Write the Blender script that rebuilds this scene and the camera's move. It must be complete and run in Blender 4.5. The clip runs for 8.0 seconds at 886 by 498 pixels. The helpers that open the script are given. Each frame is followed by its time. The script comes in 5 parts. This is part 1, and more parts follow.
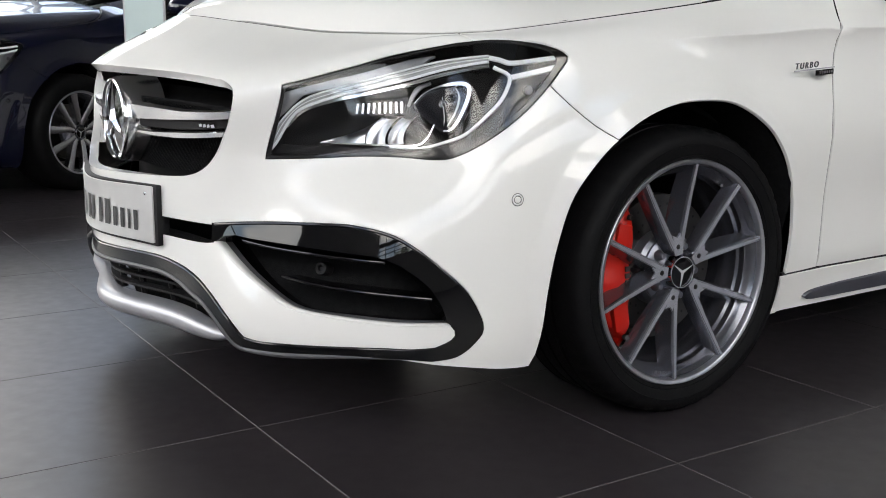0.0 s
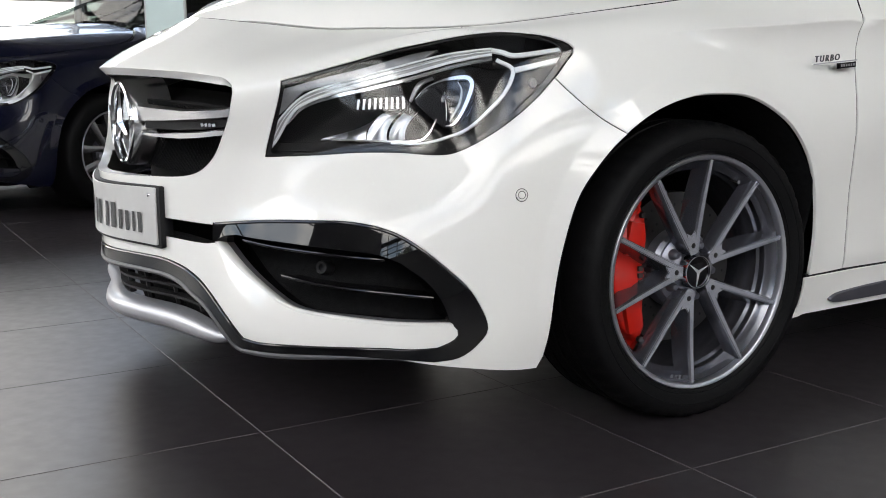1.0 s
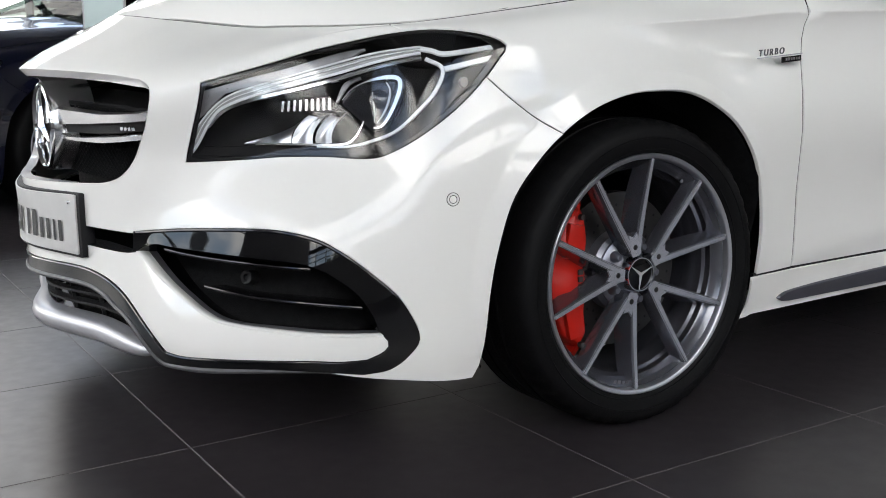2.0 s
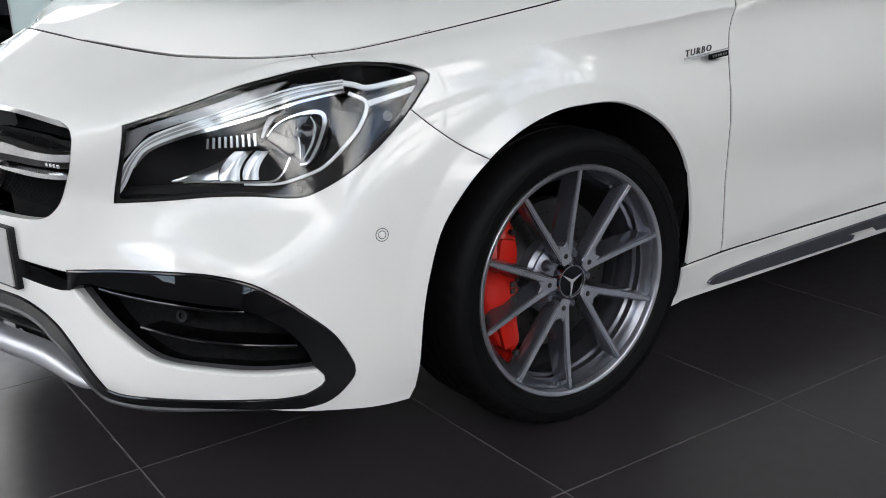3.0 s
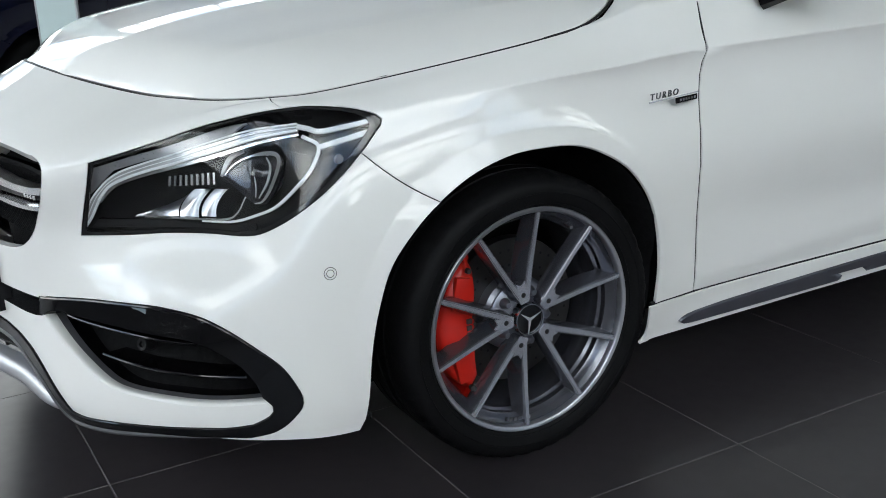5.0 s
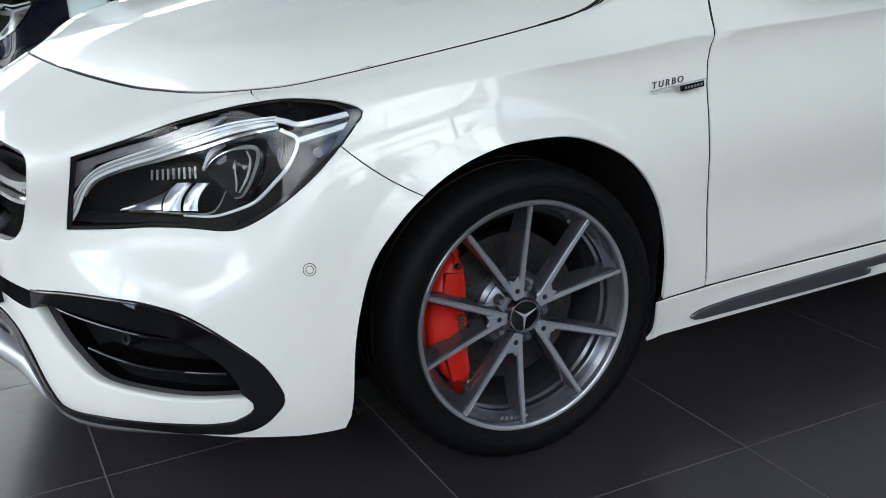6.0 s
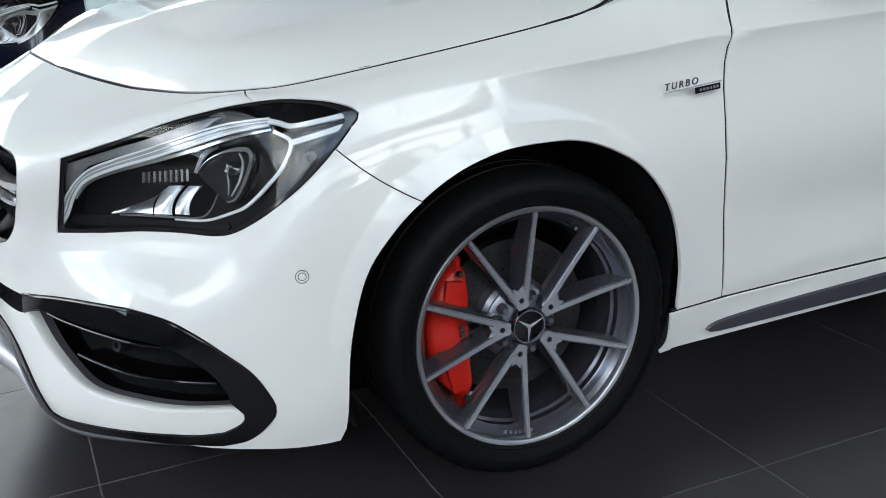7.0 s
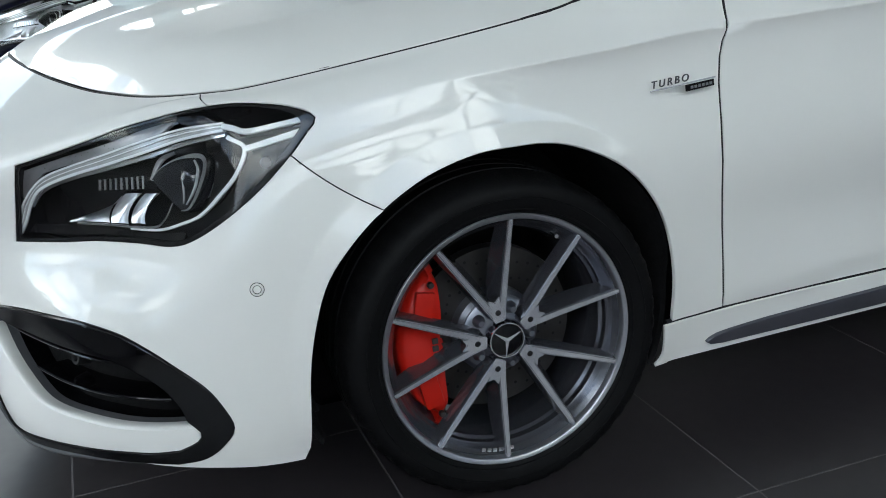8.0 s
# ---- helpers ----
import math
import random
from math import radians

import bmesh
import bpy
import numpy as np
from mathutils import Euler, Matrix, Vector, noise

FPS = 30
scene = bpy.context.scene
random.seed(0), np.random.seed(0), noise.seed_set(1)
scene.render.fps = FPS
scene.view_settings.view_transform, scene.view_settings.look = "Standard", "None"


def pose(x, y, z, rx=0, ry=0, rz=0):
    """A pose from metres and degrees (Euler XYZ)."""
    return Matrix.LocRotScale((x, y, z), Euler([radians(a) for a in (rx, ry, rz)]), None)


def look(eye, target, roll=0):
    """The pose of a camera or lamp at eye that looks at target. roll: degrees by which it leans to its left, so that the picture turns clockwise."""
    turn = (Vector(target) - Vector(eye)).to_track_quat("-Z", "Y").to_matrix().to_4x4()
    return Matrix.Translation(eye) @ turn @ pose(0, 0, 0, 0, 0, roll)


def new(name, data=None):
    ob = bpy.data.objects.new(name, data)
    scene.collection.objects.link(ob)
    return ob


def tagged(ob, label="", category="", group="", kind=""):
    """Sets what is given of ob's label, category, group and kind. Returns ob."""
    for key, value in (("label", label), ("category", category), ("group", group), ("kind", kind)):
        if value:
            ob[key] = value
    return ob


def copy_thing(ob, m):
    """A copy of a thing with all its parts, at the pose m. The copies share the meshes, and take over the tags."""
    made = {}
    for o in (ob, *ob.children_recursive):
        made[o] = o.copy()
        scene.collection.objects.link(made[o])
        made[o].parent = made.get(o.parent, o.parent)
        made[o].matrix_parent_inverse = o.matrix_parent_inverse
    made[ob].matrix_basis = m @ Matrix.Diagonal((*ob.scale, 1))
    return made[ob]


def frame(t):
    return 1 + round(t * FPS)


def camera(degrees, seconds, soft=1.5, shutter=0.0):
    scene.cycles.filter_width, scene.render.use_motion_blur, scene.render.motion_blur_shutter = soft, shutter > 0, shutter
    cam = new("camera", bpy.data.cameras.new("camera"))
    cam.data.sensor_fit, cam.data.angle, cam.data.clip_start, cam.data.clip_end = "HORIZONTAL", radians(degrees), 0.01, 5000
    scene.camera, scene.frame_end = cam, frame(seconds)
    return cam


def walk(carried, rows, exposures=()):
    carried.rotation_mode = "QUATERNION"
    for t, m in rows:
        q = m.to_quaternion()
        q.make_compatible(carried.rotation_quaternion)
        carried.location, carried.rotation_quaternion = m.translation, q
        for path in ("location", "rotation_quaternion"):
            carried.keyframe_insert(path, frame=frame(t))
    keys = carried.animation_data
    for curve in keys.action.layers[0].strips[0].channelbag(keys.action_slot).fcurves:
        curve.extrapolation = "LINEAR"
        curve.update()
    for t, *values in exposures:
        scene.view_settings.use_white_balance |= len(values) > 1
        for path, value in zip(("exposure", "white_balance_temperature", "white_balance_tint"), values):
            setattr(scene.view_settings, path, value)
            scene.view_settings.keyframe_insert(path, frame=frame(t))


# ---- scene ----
cam = camera(45.9, 8.0, soft=0.95)
PATH = [
    (0, (-1.673, -1.609, 0.807), (-0.611, 0.044, 0.430), 0.31),
    (0.5, (-1.612, -1.633, 0.765), (-0.603, 0.060, 0.422), -0.64),
    (1, (-1.579, -1.615, 0.743), (-0.587, 0.090, 0.415), -0.50),
    (1.5, (-1.509, -1.591, 0.746), (-0.513, 0.110, 0.409), -0.28),
    (1.7, (-1.483, -1.592, 0.730), (-0.476, 0.106, 0.410), -0.39),
    (2.8, (-1.425, -1.564, 1.005), (-0.347, 0.028, 0.454), -2.41),
    (3, (-1.387, -1.592, 1.054), (-0.332, 0.002, 0.467), -2.79),
    (3.5, (-1.271, -1.701, 1.128), (-0.292, -0.065, 0.526), -2.80),
    (4, (-1.235, -1.744, 1.158), (-0.273, -0.089, 0.578), -2.08),
    (4.5, (-1.241, -1.738, 1.137), (-0.272, -0.086, 0.561), -2.05),
    (6, (-1.000, -1.779, 1.144), (-0.208, -0.050, 0.528), -3.59),
    (6.5, (-0.950, -1.761, 1.138), (-0.188, -0.018, 0.521), -3.54),
    (7, (-0.900, -1.739, 1.126), (-0.174, 0.022, 0.517), -3.71),
    (7.5, (-0.810, -1.714, 1.116), (-0.140, 0.070, 0.507), -4.14),
    (8, (-0.679, -1.700, 1.121), (-0.083, 0.104, 0.496), -4.97),
]
walk(cam, [(t, look(eye, target, roll)) for t, eye, target, roll in PATH],
     [(0, 2.52, 7220, 18), (1.7, 2.50, 7100, 17.5), (3, 2.38, 6920, 17.2), (3.5, 2.39, 6850, 17), (4, 2.34, 6640, 13), (4.5, 2.34, 6620, 12), (6, 2.46, 6580, 11.6), (6.5, 2.47, 6560, 11.5), (7.5, 2.41, 6480, 10.5), (8, 2.22, 6450, 9.5)])

import mathutils.geometry

# ---------- light ----------
world = bpy.data.worlds.new("world")
scene.world = world
world.use_nodes = True
wt = world.node_tree
wn = wt.nodes
sky = wn.new("ShaderNodeTexSky")
sky.sky_type, sky.sun_disc = "NISHITA", False
sky.sun_elevation, sky.sun_rotation = radians(50), radians(80)
# broken cloud over the blue
coord, noise, ramp, mix = wn.new("ShaderNodeTexCoord"), wn.new("ShaderNodeTexNoise"), wn.new("ShaderNodeMapRange"), wn.new("ShaderNodeMix")
noise.inputs["Scale"].default_value, noise.inputs["Detail"].default_value = 3.2, 7
ramp.inputs["From Min"].default_value, ramp.inputs["From Max"].default_value = 0.43, 0.58
ramp.inputs["To Min"].default_value, ramp.inputs["To Max"].default_value = 0.06, 1.0
mix.data_type = "RGBA"
mix.inputs[7].default_value = (11.0, 11.1, 11.2, 1)
wt.links.new(coord.outputs["Generated"], noise.inputs["Vector"])
wt.links.new(noise.outputs["Fac"], ramp.inputs["Value"])
wt.links.new(ramp.outputs["Result"], mix.inputs[0])
wt.links.new(sky.outputs[0], mix.inputs[6])
wt.links.new(mix.outputs[2], wn["Background"].inputs["Color"])
wn["Background"].inputs["Strength"].default_value = 0.15
sun_data = bpy.data.lights.new("sun", "SUN")
sun_data.energy, sun_data.angle, sun_data.color = 1.2, radians(12), (1.0, 0.96, 0.9)
sun = new("sun", sun_data)
sun.matrix_world = look((9, 1.5, 11), (0, 0, 0))


# ---------- materials ----------
def mat(name, color, rough=0.5, metal=0.0, coat=0.0, vary=0.0, scale=20.0, bump=0.0, bscale=200.0, spec=0.5, coat_rough=0.03):
    m = bpy.data.materials.new(name)
    m.use_nodes = True
    nt = m.node_tree
    b = nt.nodes["Principled BSDF"]
    b.inputs["Base Color"].default_value = (*color, 1)
    b.inputs["Roughness"].default_value = rough
    b.inputs["Metallic"].default_value = metal
    b.inputs["Specular IOR Level"].default_value = spec
    b.inputs["Coat Weight"].default_value = coat
    b.inputs["Coat Roughness"].default_value = coat_rough
    tc = nt.nodes.new("ShaderNodeTexCoord")
    if vary:
        n1 = nt.nodes.new("ShaderNodeTexNoise")
        n1.inputs["Scale"].default_value, n1.inputs["Detail"].default_value = scale, 6
        nt.links.new(tc.outputs["Object"], n1.inputs["Vector"])
        r = nt.nodes.new("ShaderNodeMapRange")
        r.inputs["From Min"].default_value, r.inputs["From Max"].default_value = 0.3, 0.7
        r.inputs["To Min"].default_value, r.inputs["To Max"].default_value = 1 - vary, 1 + vary
        nt.links.new(n1.outputs["Fac"], r.inputs["Value"])
        mx = nt.nodes.new("ShaderNodeVectorMath")
        mx.operation = "MULTIPLY"
        mx.inputs[0].default_value = color
        nt.links.new(r.outputs["Result"], mx.inputs[1])
        nt.links.new(mx.outputs["Vector"], b.inputs["Base Color"])
        rr = nt.nodes.new("ShaderNodeMapRange")
        rr.inputs["From Min"].default_value, rr.inputs["From Max"].default_value = 0.3, 0.7
        rr.inputs["To Min"].default_value, rr.inputs["To Max"].default_value = rough * (1 - vary), min(1, rough * (1 + vary))
        n2 = nt.nodes.new("ShaderNodeTexNoise")
        n2.inputs["Scale"].default_value, n2.inputs["Detail"].default_value = scale * 7.3, 4
        nt.links.new(tc.outputs["Object"], n2.inputs["Vector"])
        nt.links.new(n2.outputs["Fac"], rr.inputs["Value"])
        nt.links.new(rr.outputs["Result"], b.inputs["Roughness"])
    if bump:
        n3 = nt.nodes.new("ShaderNodeTexNoise")
        n3.inputs["Scale"].default_value, n3.inputs["Detail"].default_value = bscale, 5
        nt.links.new(tc.outputs["Object"], n3.inputs["Vector"])
        bp = nt.nodes.new("ShaderNodeBump")
        bp.inputs["Strength"].default_value, bp.inputs["Distance"].default_value = bump, 0.002
        nt.links.new(n3.outputs["Fac"], bp.inputs["Height"])
        nt.links.new(bp.outputs["Normal"], b.inputs["Normal"])
    return m


def clear_glass(name, tint=(1, 1, 1), gloss=0.045, rough=0.0):
    """Thin clear glass: lets light through and mirrors a small share of it."""
    m = bpy.data.materials.new(name)
    m.use_nodes = True
    nt = m.node_tree
    nt.nodes.remove(nt.nodes["Principled BSDF"])
    out = nt.nodes["Material Output"]
    tr, gl = nt.nodes.new("ShaderNodeBsdfTransparent"), nt.nodes.new("ShaderNodeBsdfGlossy")
    tr.inputs["Color"].default_value = (*tint, 1)
    gl.inputs["Roughness"].default_value = rough
    mx = nt.nodes.new("ShaderNodeMixShader")
    mx.inputs[0].default_value = gloss
    nt.links.new(tr.outputs[0], mx.inputs[1])
    nt.links.new(gl.outputs[0], mx.inputs[2])
    nt.links.new(mx.outputs[0], out.inputs["Surface"])
    return m


PAINT = mat("pearl_white_paint", (0.82, 0.812, 0.777), 0.38, 0.0, 1.0, 0.015, 3.0, 0, 200, 0.3)
NAVY = mat("navy_paint", (0.0012, 0.0022, 0.012), 0.25, 0.0, 0.8, 0.05, 4.0, 0, 200, 0.3)
SILVER_PAINT = mat("pale_paint", (0.62, 0.60, 0.56), 0.35, 0.2, 1.0, 0.03, 4.0)
GLOSS_BLACK = mat("gloss_black_plastic", (0.0025, 0.0025, 0.003), 0.03, 0.0, 0.0, 0.1, 9.0, 0, 200, 0.42)
INTAKE_GREY = mat("dark_grey_plastic", (0.07, 0.07, 0.075), 0.5, 0.0, 0.0, 0.15, 12.0, 0.02, 300)
GLOSS_EDGE = mat("gloss_black_edge", (0.006, 0.006, 0.007), 0.1, 0.0, 0.0, 0.0, 9.0, 0, 200, 0.5)
MATT_BLACK = mat("matt_black_plastic", (0.008, 0.008, 0.009), 0.6, 0.0, 0.0, 0.2, 40.0, 0.2, 500, 0.25)
LINER = mat("wheel_arch_felt", (0.009, 0.009, 0.0095), 0.9, 0.0, 0.0, 0.3, 60.0, 0.4, 400, 0.1)
RUBBER = mat("tyre_rubber", (0.0038, 0.0038, 0.0042), 0.6, 0.0, 0.0, 0.2, 30.0, 0.1, 300, 0.12)
BRIGHT = mat("bright_metal_paint", (0.7, 0.7, 0.72), 0.25, 0.45, 0.5)
CHROME = mat("chrome", (0.82, 0.83, 0.85), 0.06, 1.0, 0.0, 0.05, 10.0)
SATIN = mat("satin_silver", (0.72, 0.72, 0.73), 0.22, 1.0, 0.0, 0.06, 12.0)
SILVER_LIP = mat("silver_lip_paint", (0.34, 0.34, 0.36), 0.38, 0.5, 0.2, 0.05, 10.0)
ALLOY_SIDE = mat("grey_alloy_flank", (0.19, 0.195, 0.225), 0.3, 0.85, 0.4)
FLANK = mat("grey_spoke_flank", (0.17, 0.175, 0.20), 0.2, 0.85, 0.4)
RIM_EDGE = mat("turned_rim_edge", (0.48, 0.49, 0.525), 0.33, 0.9, 0.1)
BARREL = mat("dark_grey_barrel", (0.17, 0.175, 0.20), 0.26, 0.85, 0.3)
BEAM_LENS = mat("dark_beam_lens", (0.012, 0.013, 0.016), 0.03, 0.0, 0.0, 0.0, 9.0, 0, 200, 0.7)
SILL_GREY = mat("grey_sill_paint", (0.16, 0.165, 0.19), 0.3, 0.7, 0.4, 0.04, 15.0)
BARK = mat("bark", (0.09, 0.07, 0.05), 0.9, 0, 0, 0.3, 8.0, 0.5, 30)
LEAF = mat("leaves", (0.055, 0.09, 0.03), 0.6, 0, 0, 0.35, 3.0)
ALLOY = mat("grey_alloy", (0.68, 0.69, 0.74), 0.27, 0.9, 0.2)
ALLOY_CUT = mat("turned_alloy", (0.62, 0.62, 0.64), 0.24, 1.0, 0.1, 0.05, 30.0)
ALLOY_DARK = mat("dark_alloy_barrel", (0.10, 0.10, 0.105), 0.38, 0.8, 0.0, 0.12, 12.0)
DISC = mat("brake_steel", (0.06, 0.058, 0.057), 0.4, 0.9, 0.0, 0.15, 25.0)
RED = mat("red_caliper_paint", (0.46, 0.010, 0.004), 0.4, 0.0, 0.1, 0.08, 20.0, 0, 200, 0.3)
LAMP_BLACK = mat("lamp_bezel", (0.011, 0.011, 0.012), 0.08, 0.0, 0.0, 0.05, 6.0, 0, 200, 0.35)
LAMP_GREY = mat("lamp_grey_bezel", (0.30, 0.30, 0.31), 0.3, 0.55, 0.0, 0.1, 30.0)
REFLECTOR = mat("lamp_reflector", (0.85, 0.86, 0.88), 0.12, 1.0, 0.0, 0.05, 20.0)
REFLECTOR_SATIN = mat("lamp_reflector_satin", (0.72, 0.73, 0.75), 0.3, 1.0)
GUIDE_CORE = mat("light_guide_core", (0.48, 0.49, 0.49), 0.15, 0.3, 0.6, 0.1, 40.0)
GUIDE = mat("light_guide_plastic", (0.75, 0.77, 0.78), 0.18, 0.0, 0.8, 0.05, 20.0)
LENS = clear_glass("lamp_lens", (0.98, 0.985, 0.985), 0.038)
WINDOW = clear_glass("tinted_window", (0.25, 0.28, 0.28))
CLEAR = clear_glass("shop_glass", (0.94, 0.97, 0.96))
PLATE = mat("plate_silver", (0.55, 0.55, 0.54), 0.42, 0.35, 0.0, 0.05, 15.0)
INK = mat("black_ink", (0.02, 0.02, 0.02), 0.5)
GROUT = mat("tile_joint", (0.14, 0.125, 0.125), 0.8, 0, 0, 0.25, 30.0)
WALL = mat("plaster", (0.26, 0.26, 0.255), 0.8, 0, 0, 0.06, 2.0, 0.15, 80)
CEIL = mat("ceiling_panel", (0.3, 0.3, 0.3), 0.8, 0, 0, 0.05, 2.0)
ALU = mat("window_aluminium", (0.45, 0.46, 0.47), 0.4, 0.8, 0, 0.06, 10)
COLUMN = mat("pale_green_column", (0.50, 0.60, 0.59), 0.35, 0, 0.3, 0.06, 3.0)
GREY_METAL = mat("grey_post", (0.35, 0.36, 0.37), 0.4, 0.7, 0, 0.08, 10)
TILES = mat("dark_floor_tile", (0.029, 0.025, 0.027), 0.37, 0, 0, 0.09, 3.0, 0.02, 260, 0.47)
EARTH = mat("asphalt_yard", (0.11, 0.11, 0.105), 0.9, 0, 0, 0.25, 1.5, 0.4, 60)


# ---------- mesh helpers ----------
def mesh_ob(name, bm, material, parent=None, label="", smooth=True, angle=None):
    me = bpy.data.meshes.new(name)
    bm.normal_update()
    bm.to_mesh(me)
    bm.free()
    me.materials.append(material)
    if smooth:
        me.polygons.foreach_set("use_smooth", [True] * len(me.polygons))
        if angle is not None:
            me.set_sharp_from_angle(angle=radians(angle))
    ob = new(name, me)
    if parent is not None:
        ob.parent = parent
    if label:
        ob["label"] = label
    return ob


def part(name, bm, material, parent, label="", angle=35):
    return mesh_ob(name, bm, material, parent, label, True, angle)


def thing(name, label, category, at=None, group="", kind=""):
    ob = new(name)
    if at is not None:
        ob.matrix_world = at
    return tagged(ob, label, category, group, kind)


def box(bm, x0, x1, y0, y1, z0, z1, bevel=0.0, m=None):
    r = bmesh.ops.create_cube(bm, size=1)
    mm = Matrix.Translation(((x0 + x1) / 2, (y0 + y1) / 2, (z0 + z1) / 2)) @ Matrix.Diagonal((x1 - x0, y1 - y0, z1 - z0, 1))
    bmesh.ops.transform(bm, matrix=(m @ mm) if m else mm, verts=r["verts"])
    if bevel:
        es = list({e for v in r["verts"] for e in v.link_edges})
        bmesh.ops.bevel(bm, geom=es, offset=bevel, segments=2, profile=0.6, affect="EDGES")
    return bm


def revolve(bm, profile, n=64, closed=False):
    """Turns a profile of (radius, y) round the y axis."""
    rings = []
    for k in range(n):
        a = 2 * math.pi * k / n
        rings.append([bm.verts.new((r * math.sin(a), y, r * math.cos(a))) for r, y in profile])
    m = len(profile)
    for k in range(n):
        p, q = rings[k], rings[(k + 1) % n]
        for i in range(m if closed else m - 1):
            j = (i + 1) % m
            bm.faces.new((p[i], q[i], q[j], p[j]))
    return bm


def catmull(P, t):
    """Points of a uniform cubic spline through the rows of P at the parameters t."""
    P = np.asarray(P, float)
    t = np.asarray(t, float)
    n = len(P)
    Q = np.concatenate([[2 * P[0] - P[1]], P, [2 * P[-1] - P[-2]]])
    i = np.clip(np.floor(t).astype(int), 0, n - 2)
    f = (t - i).reshape(t.shape + (1,) * (P.ndim - 1))
    a, b, c, d = Q[i], Q[i + 1], Q[i + 2], Q[i + 3]
    return 0.5 * (2 * b + (c - a) * f + (2 * a - 5 * b + 4 * c - d) * f**2 + (3 * b - a - 3 * c + d) * f**3)


def open_curve(P, n):
    P = np.asarray(P, float)
    s = np.r_[0, np.cumsum(np.linalg.norm(np.diff(P, axis=0), axis=1))]
    fine = catmull(P, np.linspace(0, len(P) - 1, 40 * len(P)))
    d = np.r_[0, np.cumsum(np.linalg.norm(np.diff(fine, axis=0), axis=1))]
    u = np.linspace(0, d[-1], n)
    return np.stack([np.interp(u, d, fine[:, k]) for k in range(P.shape[1])], 1)


def loop(*pieces, gap=0.012):
    """A closed outline of smooth pieces that meet at corners."""
    out = []
    for p in pieces:
        p = np.asarray(p, float)
        length = np.linalg.norm(np.diff(p, axis=0), axis=1).sum()
        c = open_curve(p, max(3, int(length / gap) + 1)) if len(p) > 2 else np.linspace(p[0], p[1], max(2, int(length / gap) + 1))
        out.append(c[:-1])
    return np.concatenate(out)


def tube(bm, path, radius, sides=8, cap=True):
    """A round rod along a path of points; radius may be a list."""
    path = [Vector(p) for p in path]
    n = len(path)
    rad = radius if hasattr(radius, "__len__") else [radius] * n
    up = Vector((0, 0, 1))
    rings = []
    for i, p in enumerate(path):
        t = (path[min(i + 1, n - 1)] - path[max(i - 1, 0)]).normalized()
        a = t.cross(up if abs(t.dot(up)) < 0.95 else Vector((1, 0, 0))).normalized()
        b = a.cross(t)
        rings.append([bm.verts.new(p + rad[i] * (math.cos(2 * math.pi * k / sides) * a + math.sin(2 * math.pi * k / sides) * b)) for k in range(sides)])
    for p, q in zip(rings, rings[1:]):
        for k in range(sides):
            bm.faces.new((p[k], p[(k + 1) % sides], q[(k + 1) % sides], q[k]))
    if cap:
        bm.faces.new(rings[0][::-1])
        bm.faces.new(rings[-1])
    return bm


# ---------- body surface of the white car ----------
CENTRE = 0.89   # y of the car's middle plane
# character lines, from the front middle round the corner to the rear: bottom edge, lower, waist, upper, shoulder, bonnet edge
BOTTOM_LINE = [(-1.012, 0.890, 0.161), (-0.945, 0.608, 0.166), (-0.908, 0.394, 0.169), (-0.850, 0.244, 0.168), (-0.716, 0.096, 0.164), (-0.558, 0.038, 0.158), (-0.396, 0.031, 0.161), (0.005, 0.039, 0.158), (0.263, 0.061, 0.162), (0.526, 0.063, 0.161), (1.300, 0.060, 0.170), (2.200, 0.060, 0.170), (2.700, 0.050, 0.180), (3.300, 0.120, 0.220), (3.580, 0.350, 0.250), (3.660, 0.890, 0.260)]
LOWER_LINE = [(-1.040, 0.890, 0.274), (-0.976, 0.614, 0.276), (-0.945, 0.410, 0.271), (-0.884, 0.264, 0.269), (-0.733, 0.092, 0.268), (-0.559, 0.028, 0.267), (-0.396, 0.011, 0.272), (0.002, 0.010, 0.279), (0.259, 0.023, 0.272), (0.522, 0.043, 0.269), (1.300, 0.030, 0.275), (2.200, 0.030, 0.275), (2.700, 0.000, 0.300), (3.300, 0.080, 0.340), (3.620, 0.330, 0.360), (3.710, 0.890, 0.360)]
WAIST_LINE = [(-1.032, 0.890, 0.457), (-0.983, 0.615, 0.461), (-0.929, 0.441, 0.462), (-0.861, 0.320, 0.464), (-0.731, 0.129, 0.466), (-0.571, 0.053, 0.477), (-0.397, 0.008, 0.487), (-0.002, -0.017, 0.479), (0.252, -0.003, 0.480), (0.512, 0.028, 0.450), (1.300, 0.030, 0.430), (2.200, -0.005, 0.460), (2.700, -0.020, 0.500), (3.300, 0.060, 0.520), (3.630, 0.320, 0.520), (3.720, 0.890, 0.520)]
UPPER_LINE = [(-1.044, 0.890, 0.589), (-0.977, 0.616, 0.590), (-0.924, 0.434, 0.590), (-0.857, 0.356, 0.588), (-0.706, 0.222, 0.597), (-0.562, 0.099, 0.597), (-0.417, 0.025, 0.623), (-0.005, -0.012, 0.656), (0.248, 0.001, 0.629), (0.506, 0.003, 0.622), (1.300, -0.005, 0.630), (2.200, -0.005, 0.660), (2.700, -0.010, 0.680), (3.300, 0.070, 0.700), (3.620, 0.320, 0.700), (3.700, 0.890, 0.700)]
